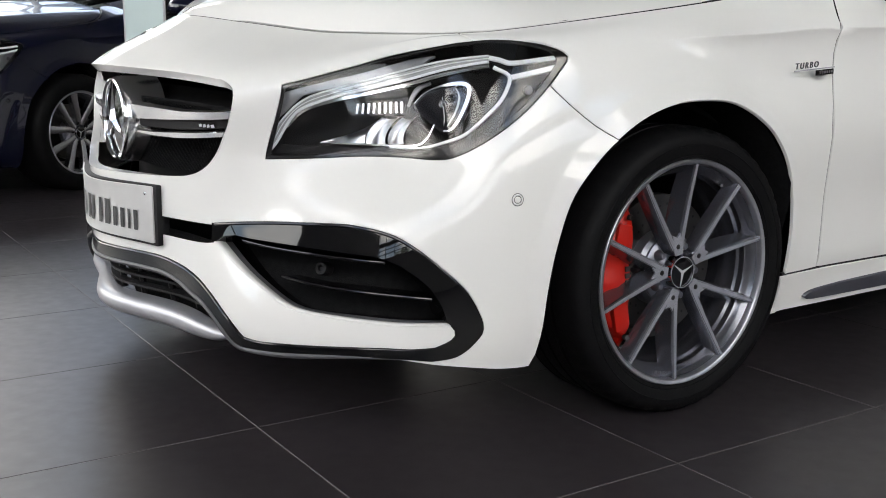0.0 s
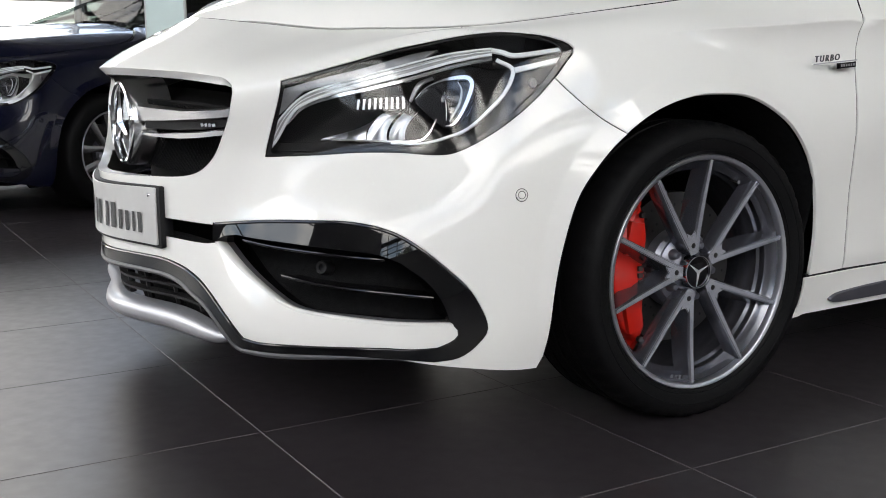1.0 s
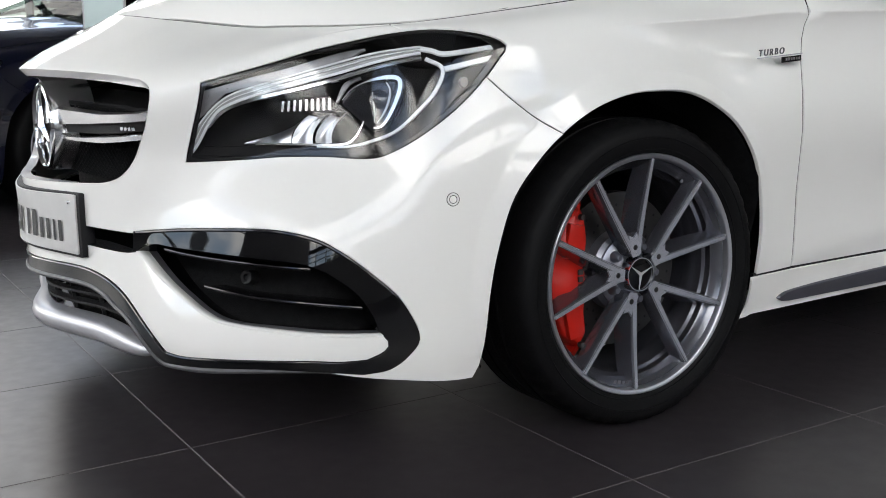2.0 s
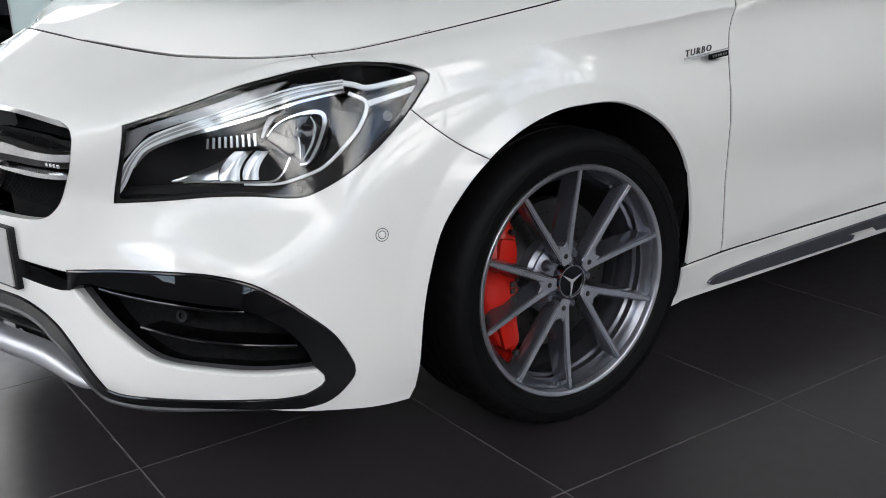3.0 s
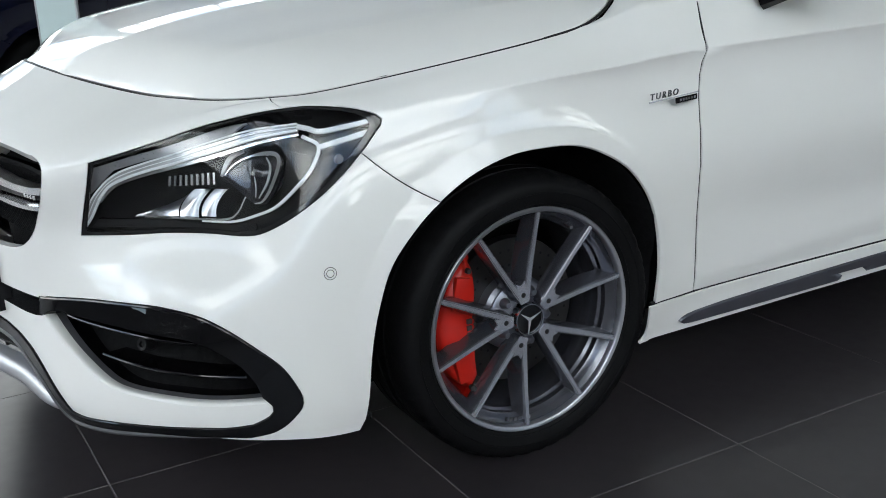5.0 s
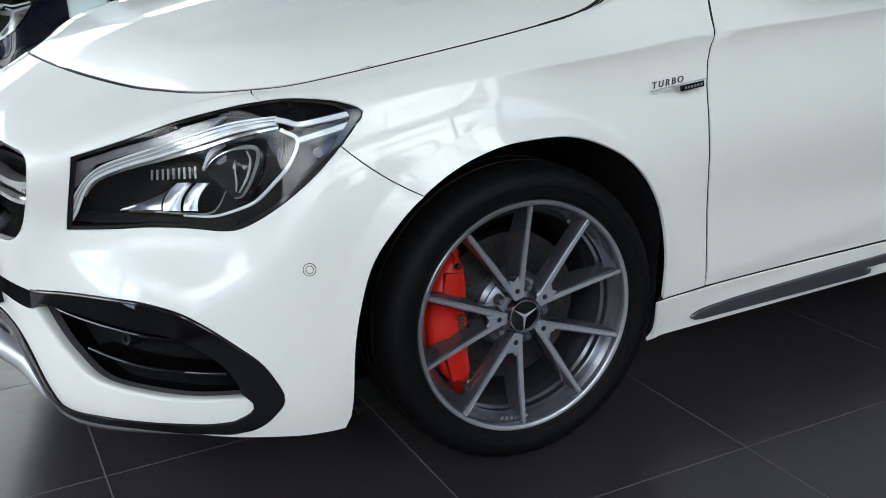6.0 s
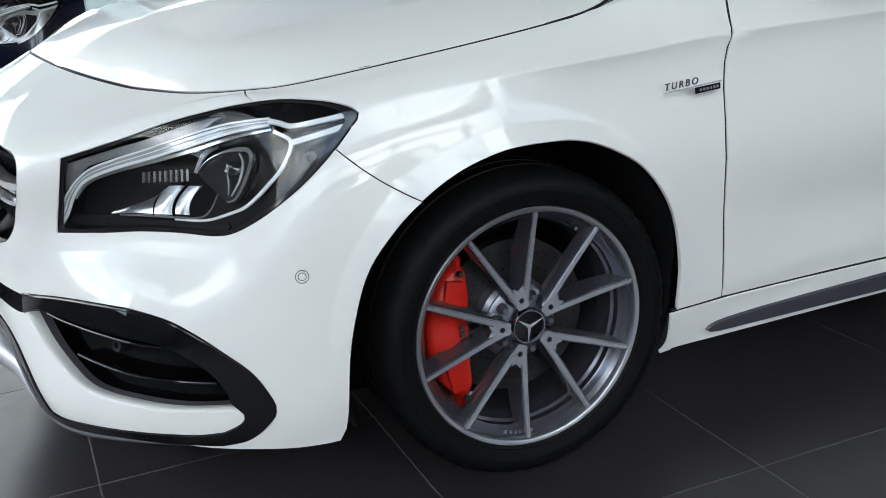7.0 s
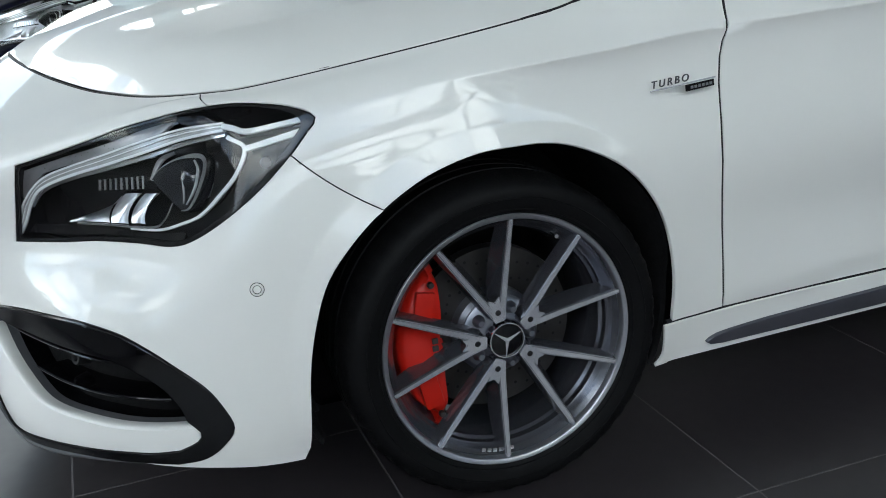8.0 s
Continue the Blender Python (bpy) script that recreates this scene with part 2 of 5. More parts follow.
SHOULDER_LINE = [(-1.040, 0.890, 0.752), (-0.966, 0.617, 0.744), (-0.912, 0.428, 0.734), (-0.831, 0.330, 0.737), (-0.697, 0.252, 0.771), (-0.559, 0.194, 0.802), (-0.399, 0.076, 0.799), (-0.007, 0.023, 0.831), (0.242, 0.013, 0.845), (0.496, 0.011, 0.860), (1.300, 0.012, 0.875), (2.200, 0.020, 0.900), (2.700, 0.040, 0.910), (3.300, 0.130, 0.900), (3.580, 0.360, 0.900), (3.650, 0.890, 0.900)]
BONNET_LINE = [(-0.815, 0.890, 0.884), (-0.757, 0.624, 0.863), (-0.675, 0.440, 0.842), (-0.622, 0.333, 0.838), (-0.560, 0.248, 0.836), (-0.470, 0.187, 0.839), (-0.360, 0.135, 0.851), (-0.006, 0.090, 0.897), (0.244, 0.093, 0.931), (0.498, 0.074, 0.970), (1.300, 0.092, 0.988), (2.200, 0.090, 1.000), (2.700, 0.130, 0.990), (3.300, 0.240, 0.970), (3.500, 0.420, 0.965), (3.550, 0.890, 0.965)]


def smooth(e0, e1, x):
    t = np.clip((x - e0) / (e1 - e0), 0, 1)
    return t * t * (3 - 2 * t)


def fold(d, w):
    """Zero below d = 0 and rising with slope one above it, rounded over the width w."""
    return 0.5 * (np.sqrt(d * d + w * w) + d)


def crease_lines(x):
    """Distances from the middle plane of the bonnet's two creases."""
    x = np.asarray(x, float)
    return 0.295 + 0.07 * (x + 0.7), 0.575 + 0.12 * (x + 0.6)


def bonnet_crown(x, y):
    """The bonnet without its rolled edge: a rising middle, a broad crown and two creases on each side."""
    x, s = np.asarray(x, float), np.abs(CENTRE - np.asarray(y, float))
    a, b = crease_lines(x)
    on, out = smooth(-0.80, -0.62, x), smooth(-0.72, -0.5, x)
    return (np.polyval(RIDGE, x) - (0.15 - 0.055 * smooth(-0.4, 0.5, x)) * (s / 0.81)**3 - 0.15 * on * fold(s - a, 0.005) + 0.15 * on * fold(s - a - 0.075, 0.04)
            + out * (0.10 * fold(s - b + 0.06, 0.03) - 0.15 * fold(s - b, 0.005)))


# height along the middle of the bonnet
RIDGE = np.polyfit([-0.85, -0.81, -0.77, -0.72, -0.63, -0.55, -0.40, -0.20, 0.0, 0.25, 0.5], [0.876, 0.896, 0.914, 0.931, 0.955, 0.973, 0.999, 1.023, 1.040, 1.055, 1.066], 4)
EDGE = catmull(np.array(BONNET_LINE[:10]), np.linspace(0, 9, 1800))
EDGE_GAP = bonnet_crown(EDGE[:, 0], EDGE[:, 1]) - EDGE[:, 2]


EDGE_TANGENT = np.gradient(EDGE[:, :2], axis=0)
EDGE_STEP = np.linalg.norm(EDGE_TANGENT, axis=1)
EDGE_TANGENT = EDGE_TANGENT / EDGE_STEP[:, None]
EDGE_SLOPE = np.gradient(EDGE_GAP) / EDGE_STEP


def bonnet_z(x, y):
    """Height of the bonnet: the crown, rolled down to the panel gap along its edge."""
    x, y = np.atleast_1d(np.asarray(x, float)), np.atleast_1d(np.asarray(y, float))
    p = np.stack([x.ravel(), CENTRE - np.abs(CENTRE - y.ravel())], 1)
    k = np.concatenate([((q[:, None] - EDGE[None, :, :2])**2).sum(2).argmin(1) for q in np.array_split(p, 1 + len(p) // 4000)])
    off = p - EDGE[k, :2]
    along = np.clip((off * EDGE_TANGENT[k]).sum(1), -0.004, 0.004)
    d = off[:, 1] * EDGE_TANGENT[k, 0] - off[:, 0] * EDGE_TANGENT[k, 1]
    near = np.clip(1 - np.clip(d, -0.01, 1) / 0.125, 0, None)**3
    return bonnet_crown(x, y) - ((EDGE_GAP[k] + EDGE_SLOPE[k] * along) * near).reshape(x.shape)


def full_line(line, top=False):
    """The line over both halves of the car."""
    a = np.array(line, float)
    if top:
        front = a[:, 0] < 0.3
        a[front, 2] = bonnet_z(a[front, 0], a[front, 1])
    b = a[1:][::-1].copy()
    b[:, 1] = 2 * CENTRE - b[:, 1]
    return np.concatenate([b, a])


LINES = [full_line(l) for l in (BOTTOM_LINE, LOWER_LINE, WAIST_LINE, UPPER_LINE, SHOULDER_LINE)] + [full_line(BONNET_LINE, True)]


def flare_edge(dx):
    """Radius of the flare's outer edge round the wheel."""
    return 0.404 + 0.026 * smooth(0.0, 0.28, dx)


def skin(u, v):
    """The outer surface: u runs along the lines, v across them."""
    u, v = np.atleast_1d(np.asarray(u, float)), np.atleast_1d(np.asarray(v, float))
    rows = np.stack([catmull(line, u + 15) for line in LINES])            # line, point, xyz
    i = np.clip(np.floor(v).astype(int), 0, 4)
    f = (v - i)[:, None]
    k = np.arange(len(u))
    ext = np.concatenate([[2 * rows[0] - rows[1]], rows, [2 * rows[5] - rows[4]]])
    a, b, c, d = ext[i, k], ext[i + 1, k], ext[i + 2, k], ext[i + 3, k]
    # tangents; along the flanks the shoulder is a crisp edge
    m0, m1 = 0.5 * (c - a), 0.5 * (d - b)
    w = smooth(6.5, 7.6, np.abs(u))[:, None] * 0.92
    tuck = np.stack([0 * u, -0.095 * np.sign(CENTRE - c[:, 1]), 0 * u], 1)
    m1 = np.where((i == 3)[:, None], (1 - w) * m1 + w * (0.75 * (c - b) + tuck), m1)
    ledge = np.stack([0 * u, 0.035 * np.sign(CENTRE - c[:, 1]), 0 * u], 1)
    m0 = np.where((i == 4)[:, None], (1 - w) * m0 + w * (1.1 * (c - b) + ledge), m0)
    p = (2 * f**3 - 3 * f**2 + 1) * b + (f**3 - 2 * f**2 + f) * m0 + (3 * f**2 - 2 * f**3) * c + (f**3 - f**2) * m1
    side = np.sign(CENTRE - p[:, 1]) * (np.abs(CENTRE - p[:, 1]) > 0.7)
    # flared lips round the wheel openings, with a crease at their outer edge
    for cx in (-0.018, 2.718):
        dx = p[:, 0] - cx
        r = np.hypot(dx, p[:, 2] - 0.335)
        fade = 1 - 0.75 * smooth(0.20, 0.36, dx) * (cx < 1)
        p[:, 1] -= 0.22 * fade * fold(flare_edge(dx) - r, 0.003) * side * (p[:, 2] > 0.1) * (r > 0.3)
    # the doors turn in below a crease above the sill
    fall = fold(0.302 + 0.085 * (p[:, 0] - 0.55) - p[:, 2], 0.006)
    p[:, 1] += 0.20 * np.minimum(fall, 0.05) * side * smooth(0.40, 0.56, p[:, 0]) * (1 - smooth(2.0, 2.2, p[:, 0])) * (p[:, 2] > 0.2)
    return p


def skin_normal(u, v):
    e = 1e-3
    u, v = np.asarray(u, float), np.asarray(v, float)
    du, dv = skin(u + e, v) - skin(u - e, v), skin(u, v + e) - skin(u, v - e)
    n = np.cross(du, dv)
    return n / np.linalg.norm(n, axis=1, keepdims=True)


GU, GV = np.meshgrid(np.linspace(0, 15, 901), np.linspace(-0.1, 5.1, 313))
GRID = skin(GU.ravel(), GV.ravel())


def on_skin(points, axes, lo, hi):
    """Parameters (u, v), with u between lo and hi, of points given by two of their coordinates."""
    keep = (GU.ravel() >= lo) & (GU.ravel() <= hi)
    base, uv = GRID[keep][:, axes], np.stack([GU.ravel()[keep], GV.ravel()[keep]], 1)
    out = []
    for p in np.asarray(points, float):
        w = uv[((base - p) ** 2).sum(1).argmin()].copy()
        for _ in range(6):
            e = 1e-4
            s0 = skin(w[0], w[1])[0, axes]
            J = np.stack([(skin(w[0] + e, w[1])[0, axes] - s0) / e, (skin(w[0], w[1] + e)[0, axes] - s0) / e], 1)
            if abs(np.linalg.det(J)) < 1e-7:
                break
            w += np.clip(np.linalg.solve(J, p - s0), -0.15, 0.15)
            w[0], w[1] = np.clip(w[0], lo, hi), np.clip(w[1], -0.1, 5.1)
        out.append(w)
    return np.array(out)


XZ, YZ = [0, 2], [1, 2]


def inside(poly, p):
    x, y = p[:, 0][:, None], p[:, 1][:, None]
    a, b = poly, np.roll(poly, -1, axis=0)
    cross = ((a[:, 1] > y) != (b[:, 1] > y)) & (x < (b[:, 0] - a[:, 0]) * (y - a[:, 1]) / (b[:, 1] - a[:, 1] + 1e-15) + a[:, 0])
    return cross.sum(1) % 2 == 1


def sheet(name, outline, holes, point, normal, step, material, parent, label="", depth=0.014, seam=0.0015, scale=(1, 1), mirror=False, lift=0.0, ridges=()):
    """A panel: a patch of a surface inside an outline and outside its holes, with turned-in edges."""
    from_loops = [np.asarray(outline)] + [np.asarray(h) for h in holes]
    sc = np.array(scale)
    lo, hi = from_loops[0].min(0), from_loops[0].max(0)
    gx, gy = np.meshgrid(np.arange(lo[0], hi[0], step / sc[0]), np.arange(lo[1], hi[1], step / sc[1]))
    gx[::2] += 0.5 * step / sc[0]
    g = np.stack([gx.ravel(), gy.ravel()], 1)
    ok = inside(from_loops[0], g)
    for h in from_loops[1:]:
        ok &= ~inside(h, g)
    g = g[ok]
    allb = np.concatenate(from_loops)
    if len(g):
        near = np.array([(((allb - p) * sc) ** 2).sum(1).min() for p in g])
        g = g[near > (0.45 * step) ** 2]
    lines = [np.asarray(r) for r in ridges]
    if lines and len(g):
        near = np.array([(((np.concatenate(lines) - p) * sc) ** 2).sum(1).min() for p in g])
        g = g[near > (0.3 * step) ** 2]
    pts = np.concatenate([allb] + lines + [g])
    edges, at = [], 0
    for l in from_loops:
        edges += [(at + i, at + (i + 1) % len(l)) for i in range(len(l))]
        at += len(l)
    for l in lines:
        edges += [(at + i, at + i + 1) for i in range(len(l) - 1)]
        at += len(l)
    from_geo = mathutils.geometry.delaunay_2d_cdt([Vector(p * sc) for p in pts], edges, [], 0, 1e-7)
    V = np.array([tuple(v) for v in from_geo[0]]) / sc
    F = np.array([tuple(f) for f in from_geo[2]])
    c = V[F].mean(1)
    ok = inside(from_loops[0], c)
    for h in from_loops[1:]:
        ok &= ~inside(h, c)
    F = F[ok]
    P, N = point(V[:, 0], V[:, 1]), normal(V[:, 0], V[:, 1])
    P = P + lift * N
    count = {}
    for f in F:
        for a, b in ((f[0], f[1]), (f[1], f[2]), (f[2], f[0])):
            count[(a, b)] = 1
    rim = [(a, b) for a, b in count if (b, a) not in count]
    nxt = {a: b for a, b in rim}
    prv = {b: a for a, b in rim}
    tri = P[F]
    flip = (np.cross(tri[:, 1] - tri[:, 0], tri[:, 2] - tri[:, 0]) * N[F].mean(1)).sum() < 0
    move = {}
    for a in nxt:
        t = P[nxt[a]] - P[prv.get(a, a)]
        t /= np.linalg.norm(t) + 1e-12
        w = np.cross(N[a], t)
        move[a] = (-w if flip else w)
    P = P.copy()
    for a, w in move.items():
        P[a] = P[a] + seam * w
    verts = [tuple(p) for p in P]
    nors = [tuple(n) for n in N]
    faces = [tuple(int(i) for i in (f[::-1] if flip else f)) for f in F]
    if depth:
        low, mid = {}, {}
        for a in move:
            mid[a] = len(verts)
            verts.append(tuple(P[a] - 0.0012 * N[a] - 0.0008 * move[a]))
            nors.append(tuple((0.5 * N[a] - 0.85 * move[a])))
            low[a] = len(verts)
            verts.append(tuple(P[a] - depth * N[a] - 0.0008 * move[a]))
            nors.append(tuple(-move[a]))
        for a, b in rim:
            for x, y in ((None, mid), (mid, low)):
                p, q = (a, b) if x is None else (x[a], x[b])
                quad = (int(q), int(p), int(y[a]), int(y[b]))
                faces.append(quad[::-1] if flip else quad)
    if mirror:
        verts = [(x, 2 * CENTRE - y, z) for x, y, z in verts]
        nors = [(x, -y, z) for x, y, z in nors]
        faces = [f[::-1] for f in faces]
    me = bpy.data.meshes.new(name)
    me.from_pydata(verts, [], faces)
    me.materials.append(material)
    me.polygons.foreach_set("use_smooth", [True] * len(me.polygons))
    me.normals_split_custom_set_from_vertices(nors)
    ob = new(name, me)
    ob.parent = parent
    if label:
        ob["label"] = label
    return ob


def skin_sheet(name, outline, holes, material, parent, label="", step=0.02, **more):
    return sheet(name, outline, holes, skin, skin_normal, step, material, parent, label, scale=(0.13, 0.13), **more)


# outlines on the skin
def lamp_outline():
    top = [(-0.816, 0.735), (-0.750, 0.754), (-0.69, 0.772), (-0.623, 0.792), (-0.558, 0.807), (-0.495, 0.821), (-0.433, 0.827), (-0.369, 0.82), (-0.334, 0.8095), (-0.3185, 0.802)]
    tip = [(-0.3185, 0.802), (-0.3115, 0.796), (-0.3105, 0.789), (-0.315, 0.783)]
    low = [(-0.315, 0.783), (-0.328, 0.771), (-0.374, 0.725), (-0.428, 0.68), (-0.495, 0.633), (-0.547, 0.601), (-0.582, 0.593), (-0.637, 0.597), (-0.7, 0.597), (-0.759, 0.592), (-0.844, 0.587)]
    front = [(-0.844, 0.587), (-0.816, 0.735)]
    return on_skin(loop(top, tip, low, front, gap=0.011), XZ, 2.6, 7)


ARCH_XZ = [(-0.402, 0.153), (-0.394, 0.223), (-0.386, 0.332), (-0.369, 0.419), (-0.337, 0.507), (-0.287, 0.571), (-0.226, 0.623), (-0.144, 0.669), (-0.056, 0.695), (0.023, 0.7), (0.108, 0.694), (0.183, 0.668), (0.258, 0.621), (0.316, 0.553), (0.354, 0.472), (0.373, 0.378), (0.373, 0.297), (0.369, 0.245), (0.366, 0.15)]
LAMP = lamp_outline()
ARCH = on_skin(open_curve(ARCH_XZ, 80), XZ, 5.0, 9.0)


# ---------- the white car ----------
def mirrored(uv):
    m = np.asarray(uv, float).copy()
    m[:, 0] *= -1
    return m


def both(half):
    """A closed outline from a half that starts and ends on the middle plane."""
    half = np.asarray(half)
    return np.concatenate([half, mirrored(half)[::-1][1:-1]])


def chain(*pieces):
    """An open run of smooth pieces, kept to its last point."""
    out = []
    for p in pieces:
        p = np.asarray(p, float)
        length = np.linalg.norm(np.diff(p, axis=0), axis=1).sum()
        n = max(2, int(length / 0.07) + 1)
        c = open_curve(p, max(3, n)) if len(p) > 2 else np.linspace(p[0], p[1], n)
        out.append(c if not out else c[1:])
    return np.concatenate(out)


car = thing("car", "pearl white sports saloon with red brake calipers on tiled floor", "car")
car["group"] = "cars in the showroom"

# curves on the skin that several panels share
TRIM_EDGE = [(0, 1.26), (0.9, 1.26), (1.3, 1.23), (1.6, 1.15), (1.88, 1.07), (2.08, 0.90), (2.21, 0.66), (2.30, 0.47), (2.42, 0.40)]
TRIM_LOW = [(2.42, 0.40), (2.9, 0.43), (3.2, 0.47), (3.7, 0.57), (4.16, 0.58), (4.56, 0.50)]
INTAKE_TRIM = [(0, 1.45), (0.9, 1.46), (1.3, 1.44), (1.6, 1.40), (1.88, 1.32), (2.18, 1.14), (2.41, 0.95), (2.58, 0.72)]
BLADE_LOW = [(2.58, 0.72), (2.85, 0.69), (3.3, 0.73), (3.7, 0.77), (4.05, 0.785), (4.35, 0.76), (4.6, 0.77)]
BLADE_TIP = [(4.6, 0.77), (4.78, 0.87), (4.84, 0.97), (4.79, 1.06)]
BLADE_TOP = [(4.79, 1.06), (4.2, 1.10), (3.69, 1.15), (3.42, 1.18), (3.22, 1.235), (2.9, 1.41), (2.37, 1.63), (2.14, 1.735)]
FLIC_TOP = [(2.12, 1.95), (2.9, 2.0), (3.65, 2.05), (3.95, 2.03), (4.25, 1.937), (4.51, 1.78), (4.76, 1.59), (5.0, 1.39), (5.14, 1.19), (5.205, 1.04), (5.18, 0.92), (5.07, 0.79), (4.95, 0.65), (4.8, 0.54), (4.56, 0.50)]
CORNER_LOW = [(4.56, 0.495), (4.4, 0.555), (4.16, 0.59)]
CORNER_EDGE = [(4.16, 0.59), (4.25, 0.545), (4.56, 0.43), (4.9, 0.325), (5.3, 0.21), (5.7, 0.10), (5.86, 0.065), (5.95, 0.06)]
DOOR_CUT = [(0.5, 0.273), (0.499, 0.306), (0.494, 0.385), (0.487, 0.460), (0.478, 0.541), (0.474, 0.60), (0.472, 0.68), (0.473, 0.75), (0.477, 0.80), (0.482, 0.83), (0.489, 0.852), (0.491, 0.87)]
GAP_TOP = on_skin([(-0.360, 0.733)], XZ, 5, 7.5)[0]
GAP_ARCH = on_skin([(-0.226, 0.623)], XZ, 5, 7.5)[0]
cut = int(np.argmin(((ARCH - GAP_ARCH) ** 2).sum(1)))
SEAM_TOP = on_skin([(-0.471, 0.843)], XZ, 4.6, 6.6)[0]
SEAM_LOW = on_skin([(-0.437, 0.787)], XZ, 5, 6.6)[0]

half = chain(INTAKE_TRIM, BLADE_LOW, BLADE_TIP, BLADE_TOP, FLIC_TOP, CORNER_LOW, CORNER_EDGE)
rise = int(np.argmax(ARCH[:, 1] > 0.12))
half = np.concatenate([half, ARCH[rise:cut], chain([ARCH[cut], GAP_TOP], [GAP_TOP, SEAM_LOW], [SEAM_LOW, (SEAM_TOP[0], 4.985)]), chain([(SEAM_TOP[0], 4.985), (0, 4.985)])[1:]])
GRILLE = both(chain([(0, 2.53), (0.5, 2.54), (0.95, 2.56), (1.24, 2.585)], [(1.24, 2.585), (1.5, 2.62), (1.72, 2.69), (1.87, 2.78), (2.02, 2.92), (2.24, 3.19), (2.44, 3.43), (2.505, 3.63), (2.485, 3.81), (2.38, 3.94), (2.22, 4.02), (2.03, 4.075)], [(2.03, 4.075), (1.59, 4.10), (0.93, 4.10), (0.34, 4.105), (0, 4.105)]))
SLOT = both(chain([(0, 1.71), (1.7, 1.71), (2.10, 1.735)], [(2.10, 1.735), (2.085, 1.915)], [(2.085, 1.915), (0, 1.92)]))
FLARE = {}
for where, lo, hi in (("bumper", 134, 196), ("wing", 42, 122)):
    FLARE[where] = [on_skin([(-0.018 + (flare_edge(0.4 * math.cos(a)) + o) * math.cos(a), 0.335 + (flare_edge(0.4 * math.cos(a)) + o) * math.sin(a)) for a in np.radians(np.linspace(lo, hi, 30))], XZ, 5.0, 9.0) for o in (-0.004, 0.0, 0.004)]
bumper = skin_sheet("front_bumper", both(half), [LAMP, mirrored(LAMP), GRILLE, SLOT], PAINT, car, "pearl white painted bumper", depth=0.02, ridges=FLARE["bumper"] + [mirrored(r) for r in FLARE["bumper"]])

INTAKE_TOP = chain([(2.14, 1.745), (2.3, 1.80), (2.56, 1.825)], [(2.56, 1.825), (2.9, 1.80), (3.6, 1.765), (4.05, 1.725), (4.3, 1.64)], [(4.3, 1.64), (4.55, 1.47), (4.69, 1.29), (4.74, 1.12)])
INTAKE = np.concatenate([INTAKE_TOP, chain(BLADE_TOP)])
trim = np.concatenate([chain(TRIM_EDGE, TRIM_LOW, FLIC_TOP[::-1]), [(2.06, 1.945), (2.06, 1.735)], INTAKE_TOP, chain(BLADE_TIP[::-1], BLADE_LOW[::-1], INTAKE_TRIM[::-1])])
skin_sheet("bumper_trim", both(trim), [], GLOSS_BLACK, car, "gloss black air intake surround", depth=0.03, step=0.015, lift=0.002)

# rounded edges of the black surround
def bead(run, mir, r, lift=0.0, material=GLOSS_EDGE):
    uv = chain(*run)
    if mir:
        uv = mirrored(uv)
    P, N = skin(uv[:, 0], uv[:, 1]), skin_normal(uv[:, 0], uv[:, 1])
    N = N * np.sign((N * (P - np.array([1.3, CENTRE, 0.5]))).sum(1, keepdims=True))
    bm = bmesh.new()
    n = len(P)
    tube(bm, [tuple(p) for p in P + lift * N], [r * min(1.0, 0.12 + (n - 1 - i) / (0.3 * n)) for i in range(n)], 8)
    part("trim_edge", bm, material, car, "rounded black trim edge")


for mir in (False, True):
    bead([[(u, v - 0.02) for u, v in FLIC_TOP[:9]]], mir, 0.0035, 0.001)
    bead([[(u, v - 0.015) for u, v in INTAKE_TRIM], [(u, v - 0.015) for u, v in BLADE_LOW]], mir, 0.0032, 0.001)

# lowest edge: plain grey paints the fading highlight along the black trim
for mir in (False, True):
    bead([[(u, v + 0.015) for u, v in TRIM_EDGE], [(u, v + 0.015) for u, v in TRIM_LOW]], mir, 0.0065, -0.001, INTAKE_GREY)

# silver splitter under the middle intake: a rounded lip that thins towards its ends
def splitter():
    bm = bmesh.new()
    run = open_curve([(-2.12, 0.55), (-1.9, 0.50), (-1.4, 0.46), (-0.7, 0.47), (0, 0.48), (0.7, 0.47), (1.4, 0.46), (1.9, 0.50), (2.12, 0.55)], 90)
    P, N = skin(run[:, 0], run[:, 1]), skin_normal(run[:, 0], run[:, 1])
    N = N * np.sign((N * (P - np.array([1.3, CENTRE, 0.5]))).sum(1, keepdims=True))
    N[:, 2] = 0
    N /= np.linalg.norm(N, axis=1, keepdims=True)
    rows = []
    for p, n, u in zip(P, N, run[:, 0]):
        k = 0.8 * (0.30 + 0.70 * (1 - (abs(u) / 2.12) ** 4))
        rows.append([bm.verts.new(p + n * (o * k - 0.006) + np.array([0, 0, h * k + 0.004])) for o, h in
                     ((-0.03, 0.034), (0.0, 0.031), (0.013, 0.024), (0.021, 0.012), (0.024, -0.002), (0.020, -0.016), (0.009, -0.027), (-0.008, -0.034), (-0.05, -0.036))])
    for p, q in zip(rows, rows[1:]):
        for i in range(8):
            bm.faces.new((p[i], q[i], q[i + 1], p[i + 1]))
    bm.faces.new(rows[0])
    bm.faces.new(rows[-1][::-1])
    bmesh.ops.recalc_face_normals(bm, faces=bm.faces)
    return part("splitter", bm, SILVER_LIP, car, "silver painted splitter lip", 60)


splitter()

